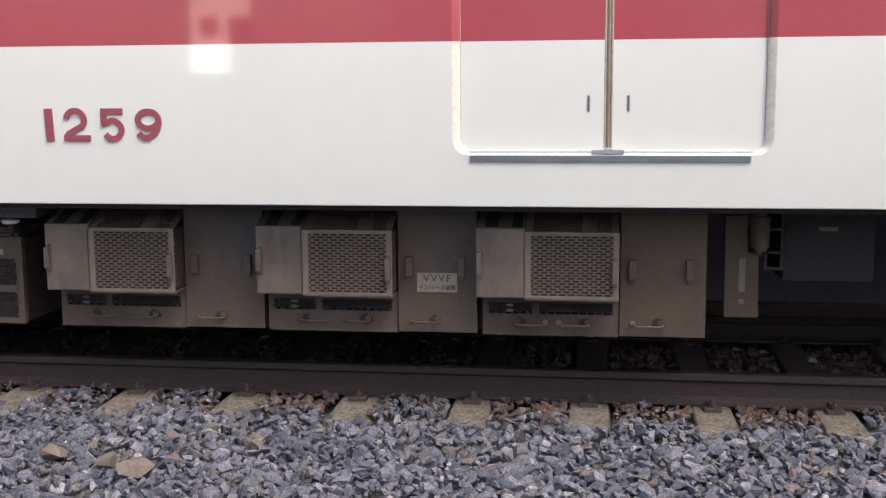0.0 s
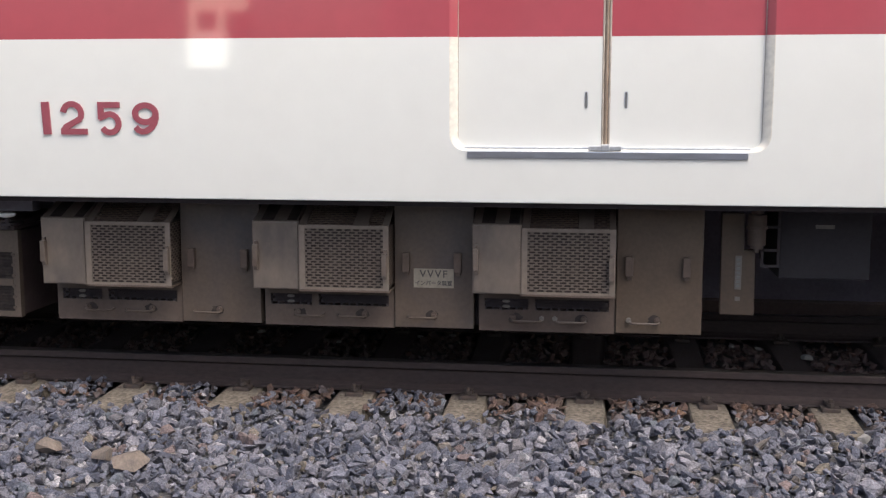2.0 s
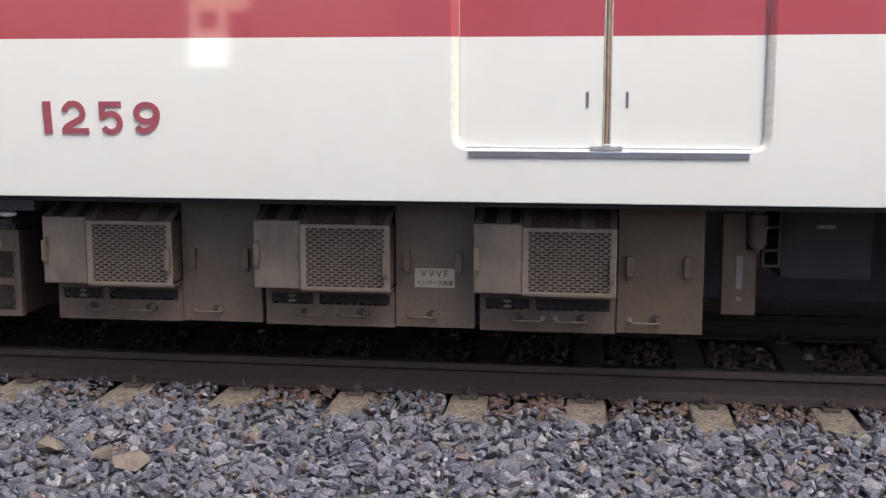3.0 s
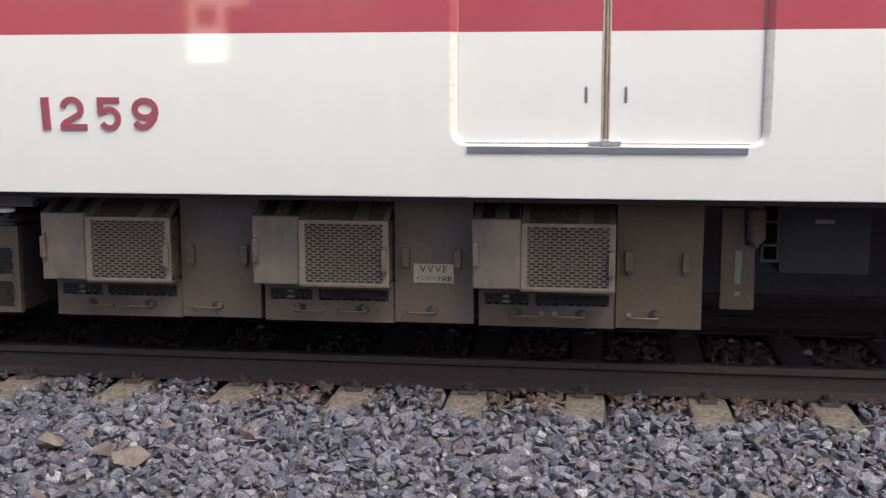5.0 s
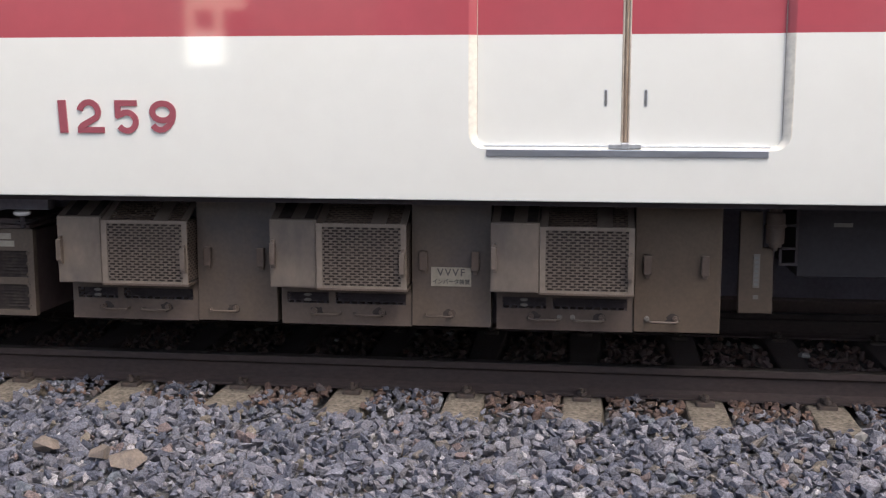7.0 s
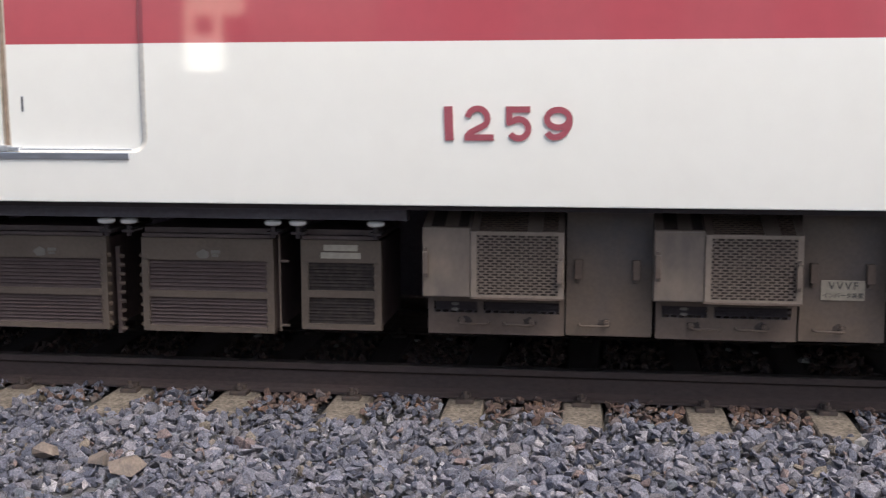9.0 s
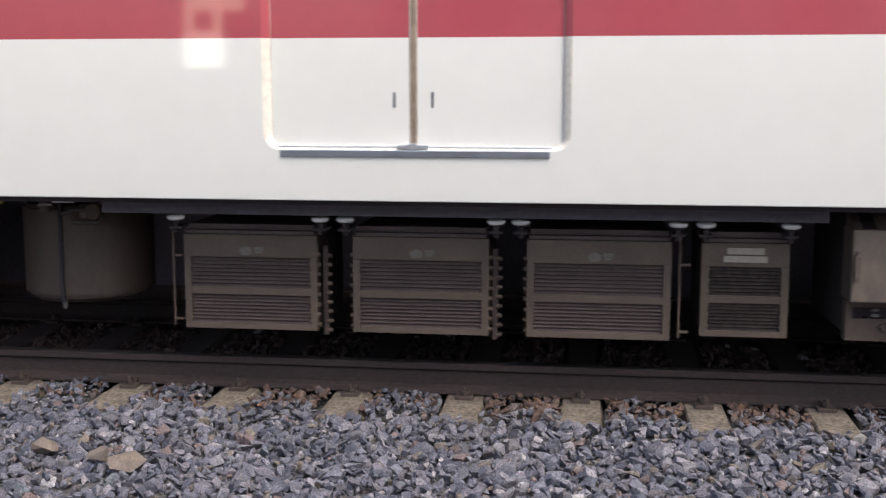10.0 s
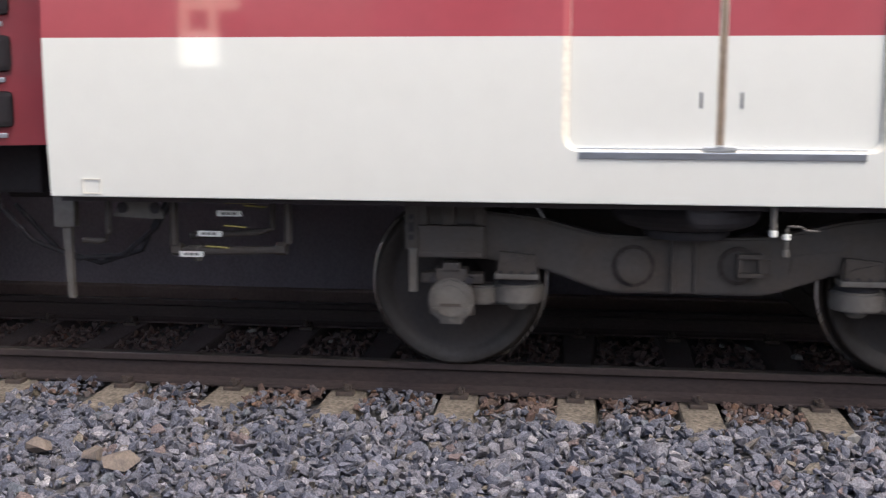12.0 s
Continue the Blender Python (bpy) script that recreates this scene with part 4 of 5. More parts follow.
for pts, rad in (([(-5.92, -0.86, 0.74), (-5.86, -0.88, 0.765), (-5.78, -0.88, 0.77), (-5.70, -0.86, 0.80), (-5.68, -0.84, 0.87)], 0.014),
                 ([(-5.88, -0.84, 0.70), (-5.74, -0.84, 0.70), (-5.71, -0.84, 0.72), (-5.71, -0.84, 0.80)], 0.011)):
    part("valve_pipe", tube(bm_new(), pts, rad), BOGIE, tank, "bent grey valve pipe", smooth=True)
bm = cyl(bm_new(), (-5.74, -0.90, 0.76), (-5.74, -0.83, 0.76), 0.042, n=16, bevel=0.006)
part("valve", bm, BOX, tank, smooth=True)
for x0, x1, z, mat in ((-6.70, -6.58, 0.826, LABEL_WHITE), (-6.13, -6.05, 0.826, YELLOW), (-5.80, -5.69, 0.834, LABEL_WHITE), (-5.87, -5.80, 0.818, LABEL_GREY)):
    bm = box(bm_new(), x0, x1, -1.205, -1.2, z, z + 0.009)
    part("pipe_label", bm, mat, car)

bm = tube(bm_new(), [(-6.88, -0.95, 0.89), (-6.885, -0.95, 0.78), (-6.892, -0.95, 0.70), (-6.908, -0.95, 0.63), (-6.945, -0.95, 0.585)], 0.0032, 8)
part("drain_hose", bm, RUBBER, car, "thin hanging black hose", smooth=True)
bm = cyl(bm_new(), (-6.945, -0.95, 0.585), (-6.955, -0.95, 0.572), 0.006, n=8)
part("hose_end", bm, LABEL_GREY, car)

# ---- hanging plate, filter and dark box beyond the cabinet ----
bm = prism(bm_new(), [(1.208, 0.317), (1.366, 0.317), (1.362, 0.628), (1.312, 0.628), (1.308, 0.80), (1.206, 0.80)], -0.945, -0.90, 0.003)
plate = part("hanging_plate", bm, BROWN_BOX, car, "tan upright cover plate")
bm = box(bm_new(), 1.272, 1.302, -0.949, -0.944, 0.44, 0.60)
part("sticker", bm, LABEL_GREY, plate, "grey upright sticker")
for k in range(7):
    bm = box(bm_new(), 1.279, 1.295, -0.951, -0.948, 0.45 + k * 0.021, 0.462 + k * 0.021)
    part("letter_bar", bm, SLOT, plate)
bm = box(bm_new(), 1.275, 1.299, -0.949, -0.944, 0.385, 0.405)
part("sticker", bm, LABEL_GREY, plate)
bm = bm_new()
for z0, z1, r in ((0.80, 0.85, 0.028), (0.745, 0.80, 0.044), (0.73, 0.745, 0.05), (0.655, 0.73, 0.042), (0.638, 0.655, 0.03), (0.62, 0.638, 0.014)):
    cyl(bm, (1.362, -0.97, z0), (1.362, -0.97, z1), r, n=20, bevel=0.003)
part("air_filter", bm, BOX, car, "pale stepped air filter bowl", smooth=True)
bm = frame_rect(bm_new(), 1.39, 1.475, 0.545, 0.83, 0.012, -0.93, -0.915)
box(bm, 1.39, 1.475, -0.93, -0.915, 0.62, 0.632)
box(bm, 1.39, 1.475, -0.93, -0.915, 0.73, 0.742)
part("filter_bracket", bm, DARK, car)
bm = box(bm_new(), 1.488, 1.905, -0.85, -0.2, 0.482, 0.83, 0.006)
dark_box = part("equipment_box", bm, RUBBER, car, "dark underfloor equipment box")
bm = box(bm_new(), 1.649, 1.735, -0.854, -0.849, 0.723, 0.741)
part("sticker", bm, LABEL_GREY, dark_box)
bm = cyl(bm_new(), (-2.22, -1.0, 0.79), (-2.22, -1.0, 0.85), 0.02, 0.03, n=12)
part("pipe_end", bm, DARK, car)


# ---- bogies and wheels ----
def wheel_mesh():
    bm = bm_new()
    prof = [(0.0, 0.10), (0.09, 0.095), (0.11, 0.06), (0.14, 0.035), (0.30, 0.024), (0.33, 0.032), (0.352, 0.050), (0.40, 0.056), (0.409, 0.051), (0.413, -0.020), (0.421, -0.036), (0.437, -0.047), (0.447, -0.053), (0.453, -0.060), (0.448, -0.069), (0.42, -0.071), (0.345, -0.066), (0.33, -0.03), (0.14, -0.02), (0.10, -0.08), (0.0, -0.085)]
    n = 72
    rings = [[bm.verts.new((r * math.cos(2 * math.pi * k / n), -h, r * math.sin(2 * math.pi * k / n))) for k in range(n)] if r > 0 else [bm.verts.new((0, -h, 0))] for r, h in prof]
    for i, (a, b) in enumerate(zip(rings, rings[1:])):
        for k in range(n):
            f = [a[k - 1] if len(a) > 1 else a[0], a[k] if len(a) > 1 else a[0], b[k] if len(b) > 1 else b[0], b[k - 1] if len(b) > 1 else b[0]]
            f = bm.faces.new(list(dict.fromkeys(f)))
            f.material_index = 1 if i == 11 else 2 if i < 5 else 0
    bmesh.ops.recalc_face_normals(bm, faces=bm.faces[:])
    return mesh_of("wheel", bm, [TYRE, BRIGHT, DISC], True)


WHEEL = wheel_mesh()
WHEEL_R = 0.413
wheelsets = []


def bogie(cx):
    bm = box(bm_new(), cx - 0.12, cx + 0.12, -0.9, 0.9, 0.50, 0.66, 0.02)
    bg = part("bogie", bm, BOGIE, car, "dusty grey steel bogie with two wheelsets")
    for side in (-1, 1):
        y0, y1 = side * 1.03, side * 0.93
        lo, hi = min(y0, y1), max(y0, y1)
        h = [(cx - 1.245, 0.80), (cx - 0.93, 0.80), (cx - 0.70, 0.775), (cx - 0.40, 0.70), (cx - 0.15, 0.692), (cx + 0.15, 0.692), (cx + 0.40, 0.70), (cx + 0.70, 0.775), (cx + 0.93, 0.80), (cx + 1.245, 0.80),
             (cx + 1.25, 0.60), (cx + 0.93, 0.572), (cx + 0.66, 0.525), (cx + 0.42, 0.44), (cx + 0.34, 0.424), (cx - 0.34, 0.424), (cx - 0.42, 0.44), (cx - 0.66, 0.525), (cx - 0.93, 0.572), (cx - 1.25, 0.60)]
        part("side_frame", prism(bm_new(), h, lo, hi, 0.012), BOGIE, bg, "cast grey side frame")
        out = lambda d: side * (1.03 + d)
        for sx in (-1, 1):
            ax = cx + sx * 1.1
            bm = box(bm_new(), ax - 0.16, ax + 0.16, min(out(-0.08), out(0.05)), max(out(-0.08), out(0.05)), 0.578, 0.735, 0.012)
            box(bm, ax - 0.16, ax + 0.16, min(out(-0.08), out(0.012)), max(out(-0.08), out(0.012)), 0.736, 0.845, 0.006)
            part("spring_housing", bm, BOGIE, bg)
            bm = box(bm_new(), ax + sx * 0.192 - 0.032, ax + sx * 0.192 + 0.032, min(out(0.0), out(0.045)), max(out(0.0), out(0.045)), 0.615, 0.845, 0.008)
            part("guide_plate", bm, BOGIE, bg)
            # black inlay on the plate stands in for the shade inside its slot
            bm = prism(bm_new(), arc(ax + sx * 0.192, 0.775, 0.013, 0, 180, 6) + arc(ax + sx * 0.192, 0.675, 0.013, 180, 360, 6), min(out(0.04), out(0.0465)), max(out(0.04), out(0.0465)))
            part("guide_slot", bm, RUBBER, bg, "dark slot in the guide plate")
            for zb in (0.695, 0.755):
                bm = cyl(bm_new(), (ax + sx * 0.192, out(0.04), zb), (ax + sx * 0.192, out(0.056), zb), 0.010, n=6)
                part("bolt", bm, BOGIE, bg)
            # lower bar is paler than the plate above it
            bm = box(bm_new(), ax + sx * 0.182 - 0.019, ax + sx * 0.182 + 0.019, min(out(0.03), out(0.06)), max(out(0.03), out(0.06)), 0.415, 0.625, 0.006)
            part("guide_bar", bm, PALE_STEEL, bg, "pale guide bar")
            bm = cyl(bm_new(), (ax, out(-0.12), 0.376), (ax, out(0.06), 0.376), 0.110, n=28, bevel=0.012)
            prism(bm, [(ax - 0.062, 0.30), (ax - 0.05, 0.262), (ax + 0.05, 0.262), (ax + 0.062, 0.30), (ax + 0.085, 0.33), (ax - 0.085, 0.33)], min(out(0.0), out(0.058)), max(out(0.0), out(0.058)), 0.008)
            cyl(bm, (ax, out(0.05), 0.376), (ax, out(0.075), 0.376), 0.085, n=28, bevel=0.010)
            for k in range(6):
                a = radians(60 * k + 30)
                cyl(bm, (ax + 0.088 * math.cos(a), out(0.05), 0.38 + 0.088 * math.sin(a)), (ax + 0.088 * math.cos(a), out(0.072), 0.38 + 0.088 * math.sin(a)), 0.012, n=6)
            part("axle_box", bm, PALE_STEEL, bg, "pale grey axle box cover", smooth=True)
            bm = box(bm_new(), ax - 0.075, ax + 0.075, min(out(-0.06), out(0.045)), max(out(-0.06), out(0.045)), 0.47, 0.53, 0.008)
            box(bm, ax - 0.04, ax + 0.04, min(out(-0.06), out(0.055)), max(out(-0.06), out(0.055)), 0.52, 0.558, 0.006)
            box(bm, ax - 0.15, ax + 0.15, min(out(-0.1), out(0.0)), max(out(-0.1), out(0.0)), 0.45, 0.50, 0.01)
            part("axle_box_top", bm, BOGIE, bg)
            ix = ax - sx * 0.312
            bm = box(bm_new(), min(ax - sx * 0.06, ix), max(ax - sx * 0.06, ix), min(out(-0.09), out(0.0)), max(out(-0.09), out(0.0)), 0.35, 0.44, 0.02)
            part("axle_box_arm", bm, BOGIE, bg)
            bm = cyl(bm_new(), (ix, out(-0.07), 0.362), (ix, out(-0.07), 0.455), 0.125, n=28, bevel=0.01)
            cyl(bm, (ix, out(-0.07), 0.325), (ix, out(-0.07), 0.362), 0.045, n=16, bevel=0.008)
            part("spring_seat", bm, PALE_STEEL, bg, "round pale spring seat", smooth=True)
            bm = cyl(bm_new(), (ix, out(-0.07), 0.455), (ix, out(-0.07), 0.485), 0.10, n=24)
            part("rubber_spring", bm, RUBBER, bg, smooth=True)
            bm = prism(bm_new(), [(ix - 0.098, 0.487), (ix + 0.098, 0.487), (ix + 0.098, 0.53), (ix + 0.082, 0.600), (ix - 0.082, 0.615), (ix - 0.095, 0.53)], min(out(-0.09), out(0.055)), max(out(-0.09), out(0.055)), 0.01)
            part("spring_cap", bm, BOGIE, bg)
            bm = box(bm_new(), ix - 0.104, ix + 0.104, min(out(-0.09), out(0.062)), max(out(-0.09), out(0.062)), 0.485, 0.513, 0.008)
            part("cap_lip", bm, PALE_STEEL, bg)
            for k in range(4):
                bm = cyl(bm_new(), (ix - 0.075 + 0.05 * k, out(0.058), 0.521), (ix - 0.075 + 0.05 * k, out(0.066), 0.521), 0.008, n=6)
                part("bolt", bm, RUBBER, bg)
            bm = bm_new()
            ribbon(bm, [(ix - 0.062, 0.556), (ix + 0.062, 0.585)], 0.014, out(0.054), out(0.062))
            part("cast_line", bm, BOGIE, bg)
            # rounded neck between the axle box and the spring seat
            bm = cyl(bm_new(), (ax - sx * 0.15, out(-0.05), 0.352), (ax - sx * 0.15, out(-0.05), 0.445), 0.075, n=20, bevel=0.012)
            part("arm_neck", bm, PALE_STEEL, bg, smooth=True)
            for dx, wr in ((-0.138, 0.022), (-0.012, 0.03), (0.138, 0.022)):
                bm = box(bm_new(), ax + dx - wr, ax + dx + wr, min(out(0.0), out(0.048)), max(out(0.0), out(0.048)), 0.737, 0.845, 0.005)
                part("housing_rib", bm, BOGIE, bg)
            bm = box(bm_new(), ax - 0.15, ax + 0.15, min(out(0.03), out(0.058)), max(out(0.03), out(0.058)), 0.585, 0.61, 0.005)
            part("housing_lip", bm, BOGIE, bg)
            bm = box(bm_new(), ax - 0.05, ax + 0.05, min(out(0.07), out(0.079)), max(out(0.07), out(0.079)), 0.352, 0.366)
            part("letter_bar", bm, BOGIE, bg)
            for dx in (-0.088, 0.088):
                bm = box(bm_new(), ax + dx - 0.02, ax + dx + 0.02, min(out(-0.02), out(0.03)), max(out(-0.02), out(0.03)), 0.30, 0.345, 0.010)
                part("cover_lug", bm, BOGIE, bg)
                bm = cyl(bm_new(), (ax + dx, out(0.02), 0.475), (ax + dx, out(0.054), 0.475), 0.018, n=10, bevel=0.003)
                part("cover_bolt", bm, RUBBER, bg)
        bm = cyl(bm_new(), (cx - 0.245, out(-0.01), 0.555), (cx - 0.245, out(0.03), 0.555), 0.082, n=32, bevel=0.008)
        part("frame_boss", bm, BOGIE, bg, "round dusty boss on the frame", smooth=True)
        # dark ring paints the shade of the recess round the boss
        bm = cyl(bm_new(), (cx - 0.245, out(-0.01), 0.555), (cx - 0.245, out(0.006), 0.555), 0.10, n=32, bevel=0.003)
        part("boss_ring", bm, GREASE_SHADE, bg, smooth=True)
        bm = box(bm_new(), cx - 0.055, cx + 0.032, min(out(-0.02), out(0.018)), max(out(-0.02), out(0.022)), 0.43, 0.69, 0.008)
        part("frame_rib", bm, BOGIE, bg)
        for dx in (-0.072, 0.032):
            bm = box(bm_new(), cx + dx, cx + dx + 0.018, min(out(-0.02), out(0.034)), max(out(-0.02), out(0.034)), 0.43, 0.69, 0.005)
            part("rib_edge", bm, BOGIE, bg)
        bm = prism(bm_new(), [(cx + 0.46, 0.53), (cx + 0.66, 0.565), (cx + 0.70, 0.60), (cx + 0.70, 0.64), (cx + 0.48, 0.62)], min(out(-0.01), out(0.008)), max(out(-0.01), out(0.008)), 0.004)
        part("cast_panel", bm, BOGIE, bg)
        # second boss has its recess shade as a dark ring too
        bm = cyl(bm_new(), (cx + 0.235, out(-0.01), 0.565), (cx + 0.235, out(0.016), 0.565), 0.09, n=28, bevel=0.006)
        part("boss_ring", bm, GREASE_SHADE, bg, smooth=True)
        bm = cyl(bm_new(), (cx + 0.235, out(-0.01), 0.565), (cx + 0.235, out(0.026), 0.565), 0.072, n=28, bevel=0.008)
        part("frame_boss", bm, BOGIE, bg, smooth=True)
        lo_b, hi_b = min(out(-0.02), out(0.08)), max(out(-0.02), out(0.08))
        bm = frame_rect(bm_new(), cx + 0.222, cx + 0.338, 0.520, 0.628, 0.022, lo_b, hi_b, 0.004)
        box(bm, cx + 0.244, cx + 0.316, min(out(-0.01), out(0.05)), max(out(-0.01), out(0.05)), 0.542, 0.606)
        box(bm, cx + 0.339, cx + 0.375, min(out(-0.02), out(0.04)), max(out(-0.02), out(0.04)), 0.53, 0.60, 0.008)
        part("bracket", bm, BOGIE, bg, "grey square bracket")
        bm = bm_new()
        bulge = ((0.862, 0.30), (0.850, 0.325), (0.83, 0.34), (0.805, 0.345), (0.78, 0.338), (0.76, 0.32), (0.745, 0.29), (0.735, 0.25))
        for (za, ra), (zb, rb_) in zip(bulge, bulge[1:]):
            cyl(bm, (cx, side * 0.93, zb), (cx, side * 0.93, za), rb_, ra, n=48)
        bmesh.ops.remove_doubles(bm, verts=bm.verts[:], dist=0.0005)
        cyl(bm, (cx, side * 0.95, 0.69), (cx, side * 0.95, 0.74), 0.2, n=40, bevel=0.012)
        part("air_spring", bm, RUBBER, bg, "black rubber air spring", smooth=True)
        yr = side * 1.29
        bm = tube(bm_new(), [(cx + 0.345, yr, 0.87), (cx + 0.345, yr, 0.762)], 0.014, 10)
        part("lever_rod", bm, PALE_STEEL, bg)
        bm = tube(bm_new(), [(cx - 0.73, out(0.0), 0.845), (cx - 0.69, out(0.02), 0.815), (cx - 0.665, out(0.02), 0.775)], 0.005, 8)
        part("thin_pipe", bm, LIGHT_STEEL, bg, "thin bright pipe", smooth=True)
        bm = cyl(bm_new(), (cx + 0.345, yr, 0.734), (cx + 0.345, yr, 0.765), 0.017, n=12, bevel=0.003)
        part("lever_joint", bm, LABEL_WHITE, bg, "white painted joint")
        bm = cyl(bm_new(), (cx + 0.402, yr, 0.722), (cx + 0.402, yr, 0.748), 0.016, n=12, bevel=0.003)
        part("lever_joint", bm, LABEL_WHITE, bg, "white painted joint")
        bm = tube(bm_new(), [(cx + 0.402, yr, 0.652), (cx + 0.402, yr, 0.768), (cx + 0.41, yr, 0.782), (cx + 0.465, yr, 0.780), (cx + 0.48, yr, 0.765), (cx + 0.535, yr, 0.762)], 0.006, 8)
        cyl(bm, (cx + 0.402, yr, 0.647), (cx + 0.402, yr, 0.677), 0.012, n=8)
        part("levelling_rod", bm, PALE_STEEL, bg)
    for sx in (-1, 1):
        bm = cyl(bm_new(), (0, -0.95, 0), (0, 0.95, 0), 0.075, n=20)
        ws = part("wheelset", bm, TYRE, car, "worn steel wheelset")
        ws.matrix_basis = pose(cx + sx * 1.1, 0, WHEEL_R)
        for side in (-1, 1):
            w = new("wheel", WHEEL)
            w.parent = ws
            w.matrix_basis = pose(0, side * 0.755, 0, 0, 0, 0 if side < 0 else 180)
        wheelsets.append((ws, cx + sx * 1.1))


bogie(-8.762)
bogie(5.04)

# ---- fittings under the car's end ----
bm = box(bm_new(), -11.82, -11.715, -1.12, -1.06, 0.70, 0.87, 0.006)
prism(bm, [(-11.785, 0.70), (-11.738, 0.70), (-11.735, 0.345), (-11.766, 0.345)], -1.11, -1.075, 0.004)
part("hanging_step", bm, PALE_STEEL, car, "grey hanging end bracket")
bm = prism(bm_new(), [(-11.52, 0.755), (-11.26, 0.745), (-11.265, 0.775), (-11.30, 0.83), (-11.47, 0.83), (-11.5, 0.785)], -1.11, -1.09, 0.003)
part("lifting_lug", bm, PALE_STEEL, car, "grey lug with two holes")
# black discs on the lug stand in for the shade in its holes
for x in (-11.47, -11.305):
    bm = cyl(bm_new(), (x, -1.114, 0.80), (x, -1.108, 0.80), 0.028, n=16)
    part("lug_hole", bm, RUBBER, car)
bm = tube(bm_new(), [(-11.215, -1.1, 0.87), (-11.218, -1.1, 0.62), (-11.205, -1.1, 0.598), (-11.17, -1.1, 0.59), (-10.72, -1.1, 0.605), (-10.665, -1.1, 0.612), (-10.648, -1.1, 0.64), (-10.645, -1.1, 0.87)], 0.021, 10)
part("pipe", bm, BOGIE, car, "bent grey air pipe", smooth=True)
bm = tube(bm_new(), [(-11.15, -1.05, 0.66), (-10.80, -1.05, 0.685), (-10.74, -1.05, 0.70), (-10.73, -1.05, 0.87)], 0.016, 10)
part("pipe", bm, BOGIE, car, smooth=True)
bm = tube(bm_new(), [(-11.545, -1.1, 0.87), (-11.55, -1.1, 0.67), (-11.565, -1.1, 0.64), (-11.60, -1.1, 0.632), (-11.68, -1.1, 0.635)], 0.015, 10)
part("pipe", bm, BOGIE, car, smooth=True)
for x, z in ((-11.20, 0.60), (-11.12, 0.59), (-10.68, 0.612)):
    bm = cyl(bm_new(), (x - 0.025, -1.1, z), (x + 0.025, -1.1, z), 0.032, n=6)
    part("pipe_union", bm, BOGIE, car)
bm = cyl(bm_new(), (-11.10, -1.1, 0.545), (-11.10, -1.1, 0.62), 0.02, n=10)
part("cock", bm, PALE_STEEL, car)
for x0, x1, z in ((-10.988, -10.868, 0.768), (-11.088, -10.967, 0.669), (-11.179, -11.06, 0.568)):
    bm = box(bm_new(), x0, x1, -1.135, -1.128, z, z + 0.027)
    tag_ = part("pipe_label", bm, LABEL_WHITE, car, "white pipe label")
    for k in range(3):
        bm = box(bm_new(), x0 + 0.025 + k * 0.026, x0 + 0.042 + k * 0.026, -1.137, -1.134, z + 0.008, z + 0.02)
        part("letter_bar", bm, SLOT, tag_)
    bm = tube(bm_new(), [(x1 + 0.01, -1.12, z + 0.052), (x1 + 0.12, -1.12, z + 0.046)], 0.0045, 8)
    part("cock_handle", bm, YELLOW, car, "yellow cock handle")
bm = box(bm_new(), -10.95, -10.80, -1.14, -1.12, 0.83, 0.836)
part("cock_handle", bm, YELLOW, car)

# ---- the next car, coupled behind ----
car_2 = tagged(new("train_car"), "red end of the coupled train car with black rubber guards", "train")
E2 = -12.18
SWEPT = Matrix.Translation((E2, -0.75, 0)) @ Matrix.Rotation(radians(-63), 4, "Z") @ Matrix.Translation((-E2, 0.75, 0))
bm = box(bm_new(), E2 + 0.2, E2 + 0.25, -0.54, 0.54, 1.08, 3.5, 0.012)
part("end_wall", bm, RED, car_2, "red end wall")
for side in (1, -1):
    bm = box(bm_new(), E2 - 0.05, E2, -1.74, -0.40, 1.08, 3.4, 0.004)
    bmesh.ops.transform(bm, matrix=Matrix.Diagonal((1, side, 1, 1)) @ SWEPT, verts=bm.verts[:])
    bmesh.ops.recalc_face_normals(bm, faces=bm.faces[:])
    part("corner_wall", bm, RED, car_2, "red swept-back corner panel")
bm = box(bm_new(), E2 - 19.6, E2 - 0.80, -1.365, 1.365, 0.872, RED_Z, 0.02, 0)
box(bm, E2 - 19.6, E2 - 0.80, -1.365, 1.365, RED_Z + 0.001, 3.4, 0.02, 1)
part("body", bm, [WHITE, RED], car_2)
bm = box(bm_new(), E2 - 19.5, E2 - 0.1, -0.81, 0.81, 3.42, 3.5)
part("roof", bm, BOGIE, car_2)
bm = box(bm_new(), E2 - 0.78, E2 - 0.05, -0.42, 0.42, 0.80, 1.078, 0.02)
part("end_beam", bm, RUBBER, car_2, "black end beam")
bm = box(bm_new(), E2, E2 + 0.42, -0.55, 0.55, 1.1, 3.2, 0.02)
part("gangway", bm, RUBBER, car_2, "black gangway bellows")
for z in (1.175, 1.46, 1.745, 2.03):
    bm = box(bm_new(), E2, E2 + 0.05, -1.0, -0.765, z, z + 0.185, 0.03)
    bmesh.ops.transform(bm, matrix=SWEPT, verts=bm.verts[:])
    part("rubber_guard", bm, RUBBER, car_2, "black rubber guard block")
    bm = box(bm_new(), E2, E2 + 0.03, -1.0, -0.80, z - 0.055, z - 0.03, 0.004)
    bmesh.ops.transform(bm, matrix=SWEPT, verts=bm.verts[:])
    part("guard_bar", bm, STEEL, car_2)
bm = tube(bm_new(), [(E2 - 0.3, -0.45, 0.75), (E2 - 0.1, -0.45, 0.54), (E2 + 0.15, -0.42, 0.44), (E2 + 0.4, -0.4, 0.46), (E2 + 0.6, -0.4, 0.62), (E2 + 0.7, -0.38, 0.8)], 0.014, 10)
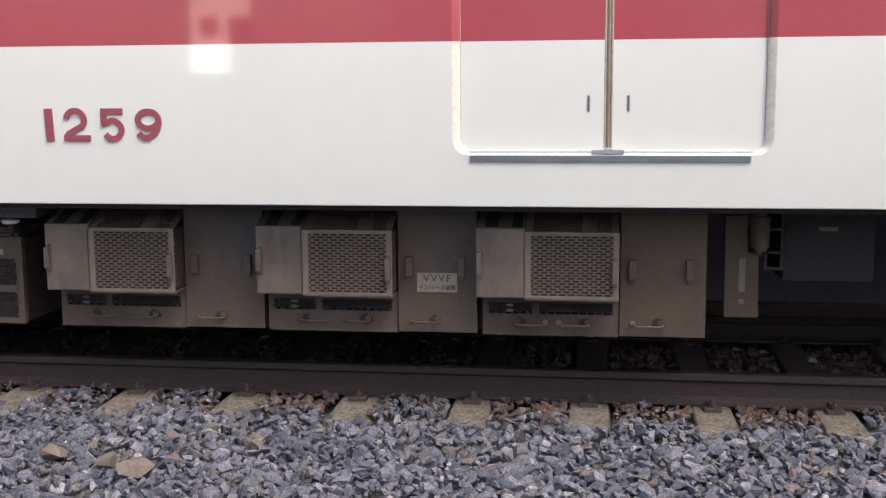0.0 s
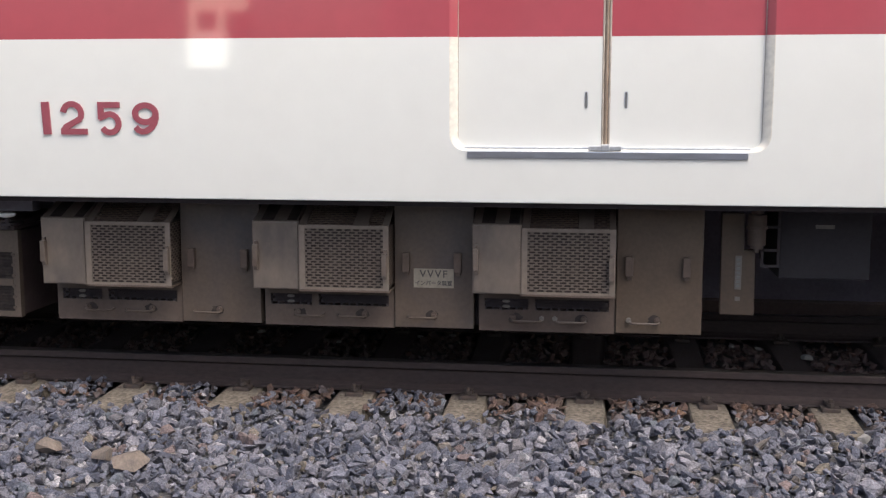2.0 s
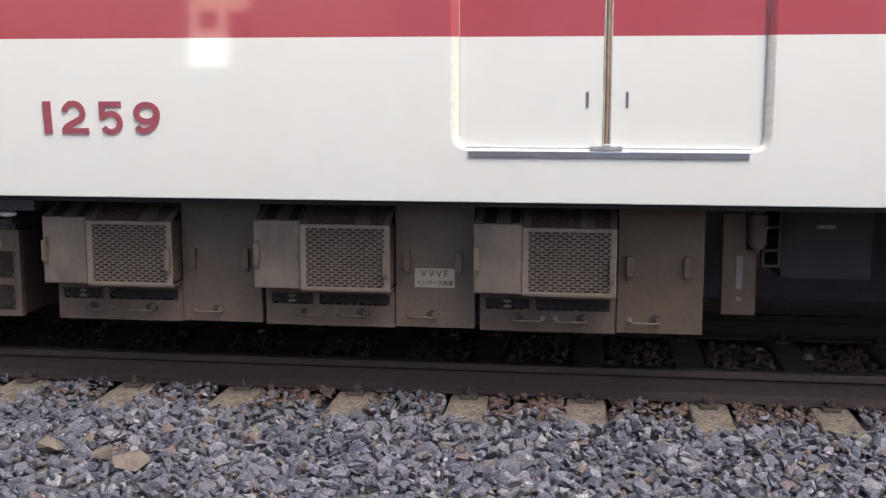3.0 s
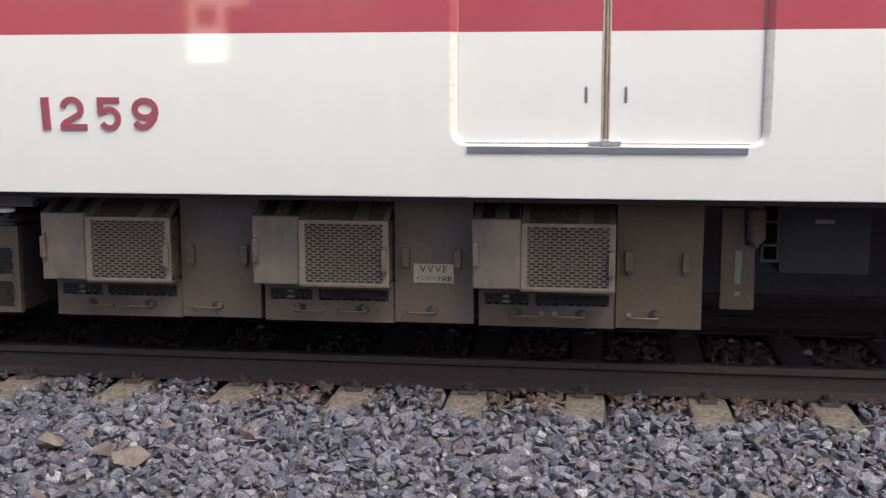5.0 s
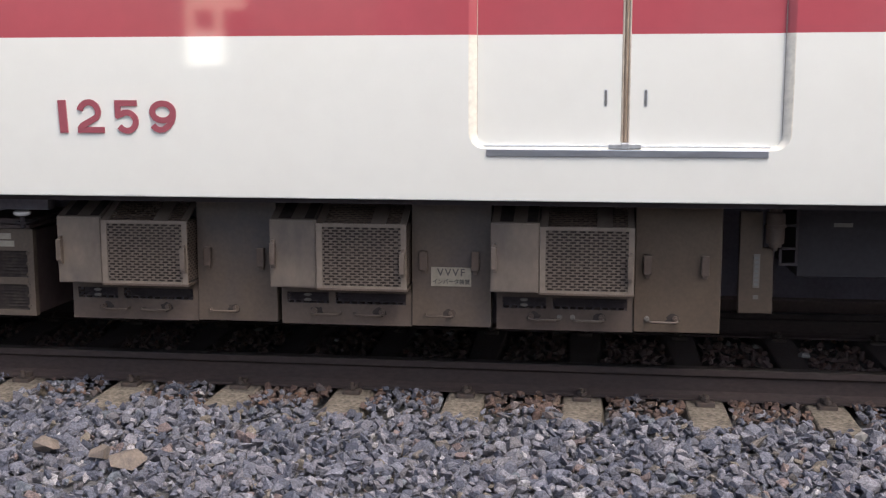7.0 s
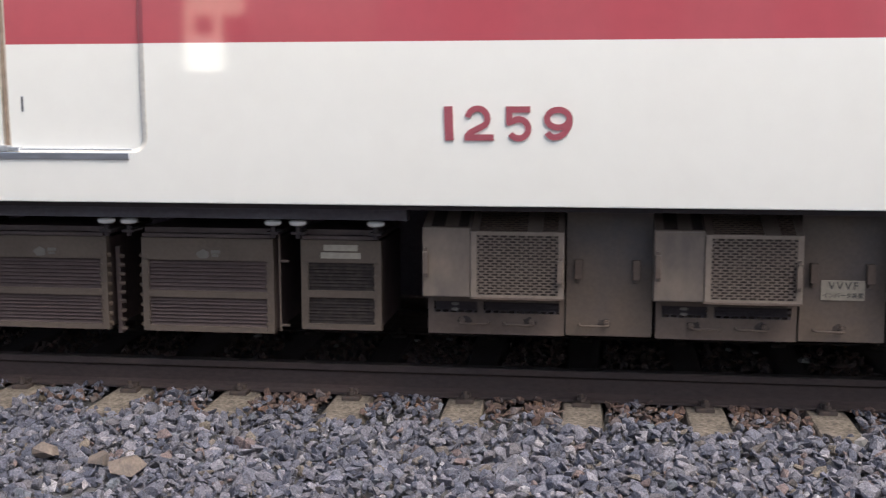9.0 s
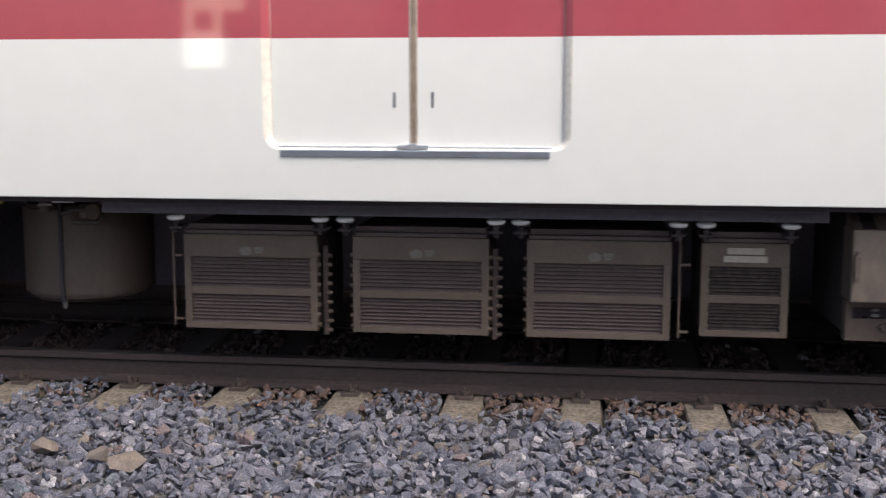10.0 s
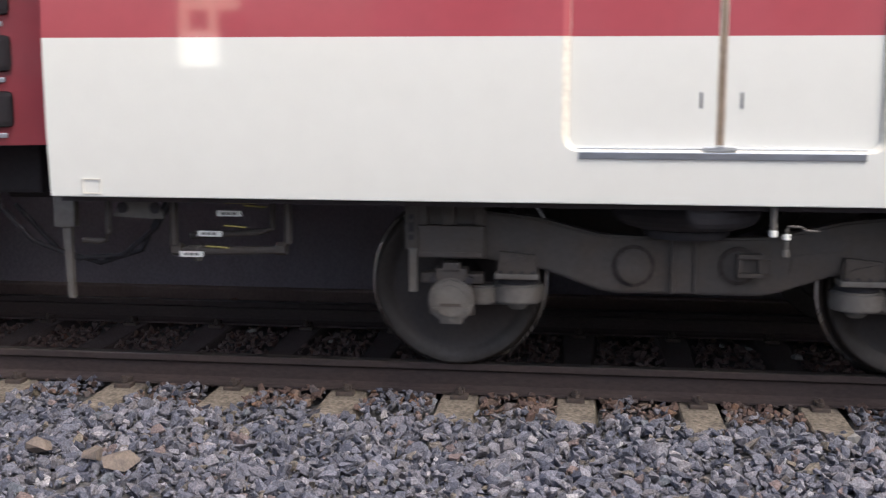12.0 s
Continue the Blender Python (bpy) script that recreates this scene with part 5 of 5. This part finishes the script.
part("jumper_cable", bm, RUBBER, car_2, "hanging black jumper cable", smooth=True)
bm = tube(bm_new(), [(E2 - 0.3, -0.25, 0.72), (E2 - 0.05, -0.25, 0.46), (E2 + 0.2, -0.25, 0.39), (E2 + 0.45, -0.25, 0.47), (E2 + 0.62, -0.25, 0.8)], 0.014, 10)
part("jumper_cable", bm, RUBBER, car_2, smooth=True)
bm = box(bm_new(), E2 - 0.4, E2 + 0.5, -0.15, 0.15, 0.75, 0.95, 0.02)
part("coupler", bm, DARK, car_2)
bm = box(bm_new(), E2 - 4.6, E2 - 2.2, -1.0, 1.0, 0.3, 0.85, 0.05)
part("bogie", bm, BOGIE, car_2)
for x in (E2 - 4.5, E2 - 2.3):
    for y in (-0.755, 0.755):
        w = new("wheel", WHEEL)
        w.parent = car_2
        w.matrix_basis = pose(x, y, WHEEL_R, 0, 0, 0 if y < 0 else 180)

# ---- added glowing panel behind the camera, seen only as a gleam on the paint ----
glow = bpy.data.materials.new("gleam_glow")
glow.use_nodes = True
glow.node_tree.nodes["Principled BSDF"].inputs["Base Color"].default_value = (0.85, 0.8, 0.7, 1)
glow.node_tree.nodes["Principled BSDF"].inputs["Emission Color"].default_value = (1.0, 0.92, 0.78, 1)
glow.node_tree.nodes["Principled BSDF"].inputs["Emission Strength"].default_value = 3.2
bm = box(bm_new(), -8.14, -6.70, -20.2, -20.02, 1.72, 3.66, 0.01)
gleam_source = thing("gleam_panel", bm, BOGIE, "added glowing panel on two grey posts, seen only as a gleam on the paint", "sign")
part("gleam_face", box(bm_new(), -8.11, -7.23, -20.018, -20.0, 1.76, 2.62), glow, gleam_source, "added white glow for the gleam on the paint")
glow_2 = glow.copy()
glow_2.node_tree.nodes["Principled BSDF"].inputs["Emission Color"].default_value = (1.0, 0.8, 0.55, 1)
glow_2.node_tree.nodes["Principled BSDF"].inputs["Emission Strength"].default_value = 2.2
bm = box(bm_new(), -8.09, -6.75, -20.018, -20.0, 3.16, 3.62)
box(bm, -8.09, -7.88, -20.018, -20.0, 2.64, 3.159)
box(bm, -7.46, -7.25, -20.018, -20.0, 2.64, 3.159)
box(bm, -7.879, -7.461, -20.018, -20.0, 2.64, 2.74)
part("gleam_frame", bm, glow_2, gleam_source, "added orange glow round a dark panel")
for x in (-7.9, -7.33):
    part("post", box(bm_new(), x - 0.04, x + 0.04, -20.16, -20.08, -0.3, 1.72), PALE_STEEL, gleam_source)


# ---- what moves ----
RUN = [(6.1, 0.0), (6.5, 0.021), (7.0, 0.096), (7.2, 0.152), (7.5, 0.290), (8.0, 0.645), (8.5, 1.170), (9.0, 1.896), (9.5, 2.786), (10.0, 3.830), (10.5, 5.066), (11.0, 6.481), (11.5, 8.057), (12.0, 9.843)]


def run(t):
    """How far the train has gone: a smooth curve through the stops of RUN."""
    if t <= RUN[0][0]:
        return 0.0
    def slope(i):
        if i == 0:
            return 0.0
        if i == len(RUN) - 1:
            return 3.68
        return (RUN[i + 1][1] - RUN[i - 1][1]) / (RUN[i + 1][0] - RUN[i - 1][0])
    for i in range(len(RUN) - 1):
        (t0, x0), (t1, x1) = RUN[i], RUN[i + 1]
        if t <= t1 + 1e-6:
            h, s = t1 - t0, (t - t0) / (t1 - t0)
            return (2 * s**3 - 3 * s**2 + 1) * x0 + (s**3 - 2 * s**2 + s) * h * slope(i) + (3 * s**2 - 2 * s**3) * x1 + (s**3 - s**2) * h * slope(i + 1)
    return RUN[-1][1]


def motions():
    times = [0.0, 3.0, 6.0] + [6.1 + 0.1 * i for i in range(60)]
    for c in (car, car_2):
        walk(c, [(t, pose(run(t), 0, 0)) for t in times])
    for ws, x in wheelsets:
        walk(ws, [(t, pose(x, 0, WHEEL_R, 0, math.degrees(run(t) / WHEEL_R), 0)) for t in times])


motions()
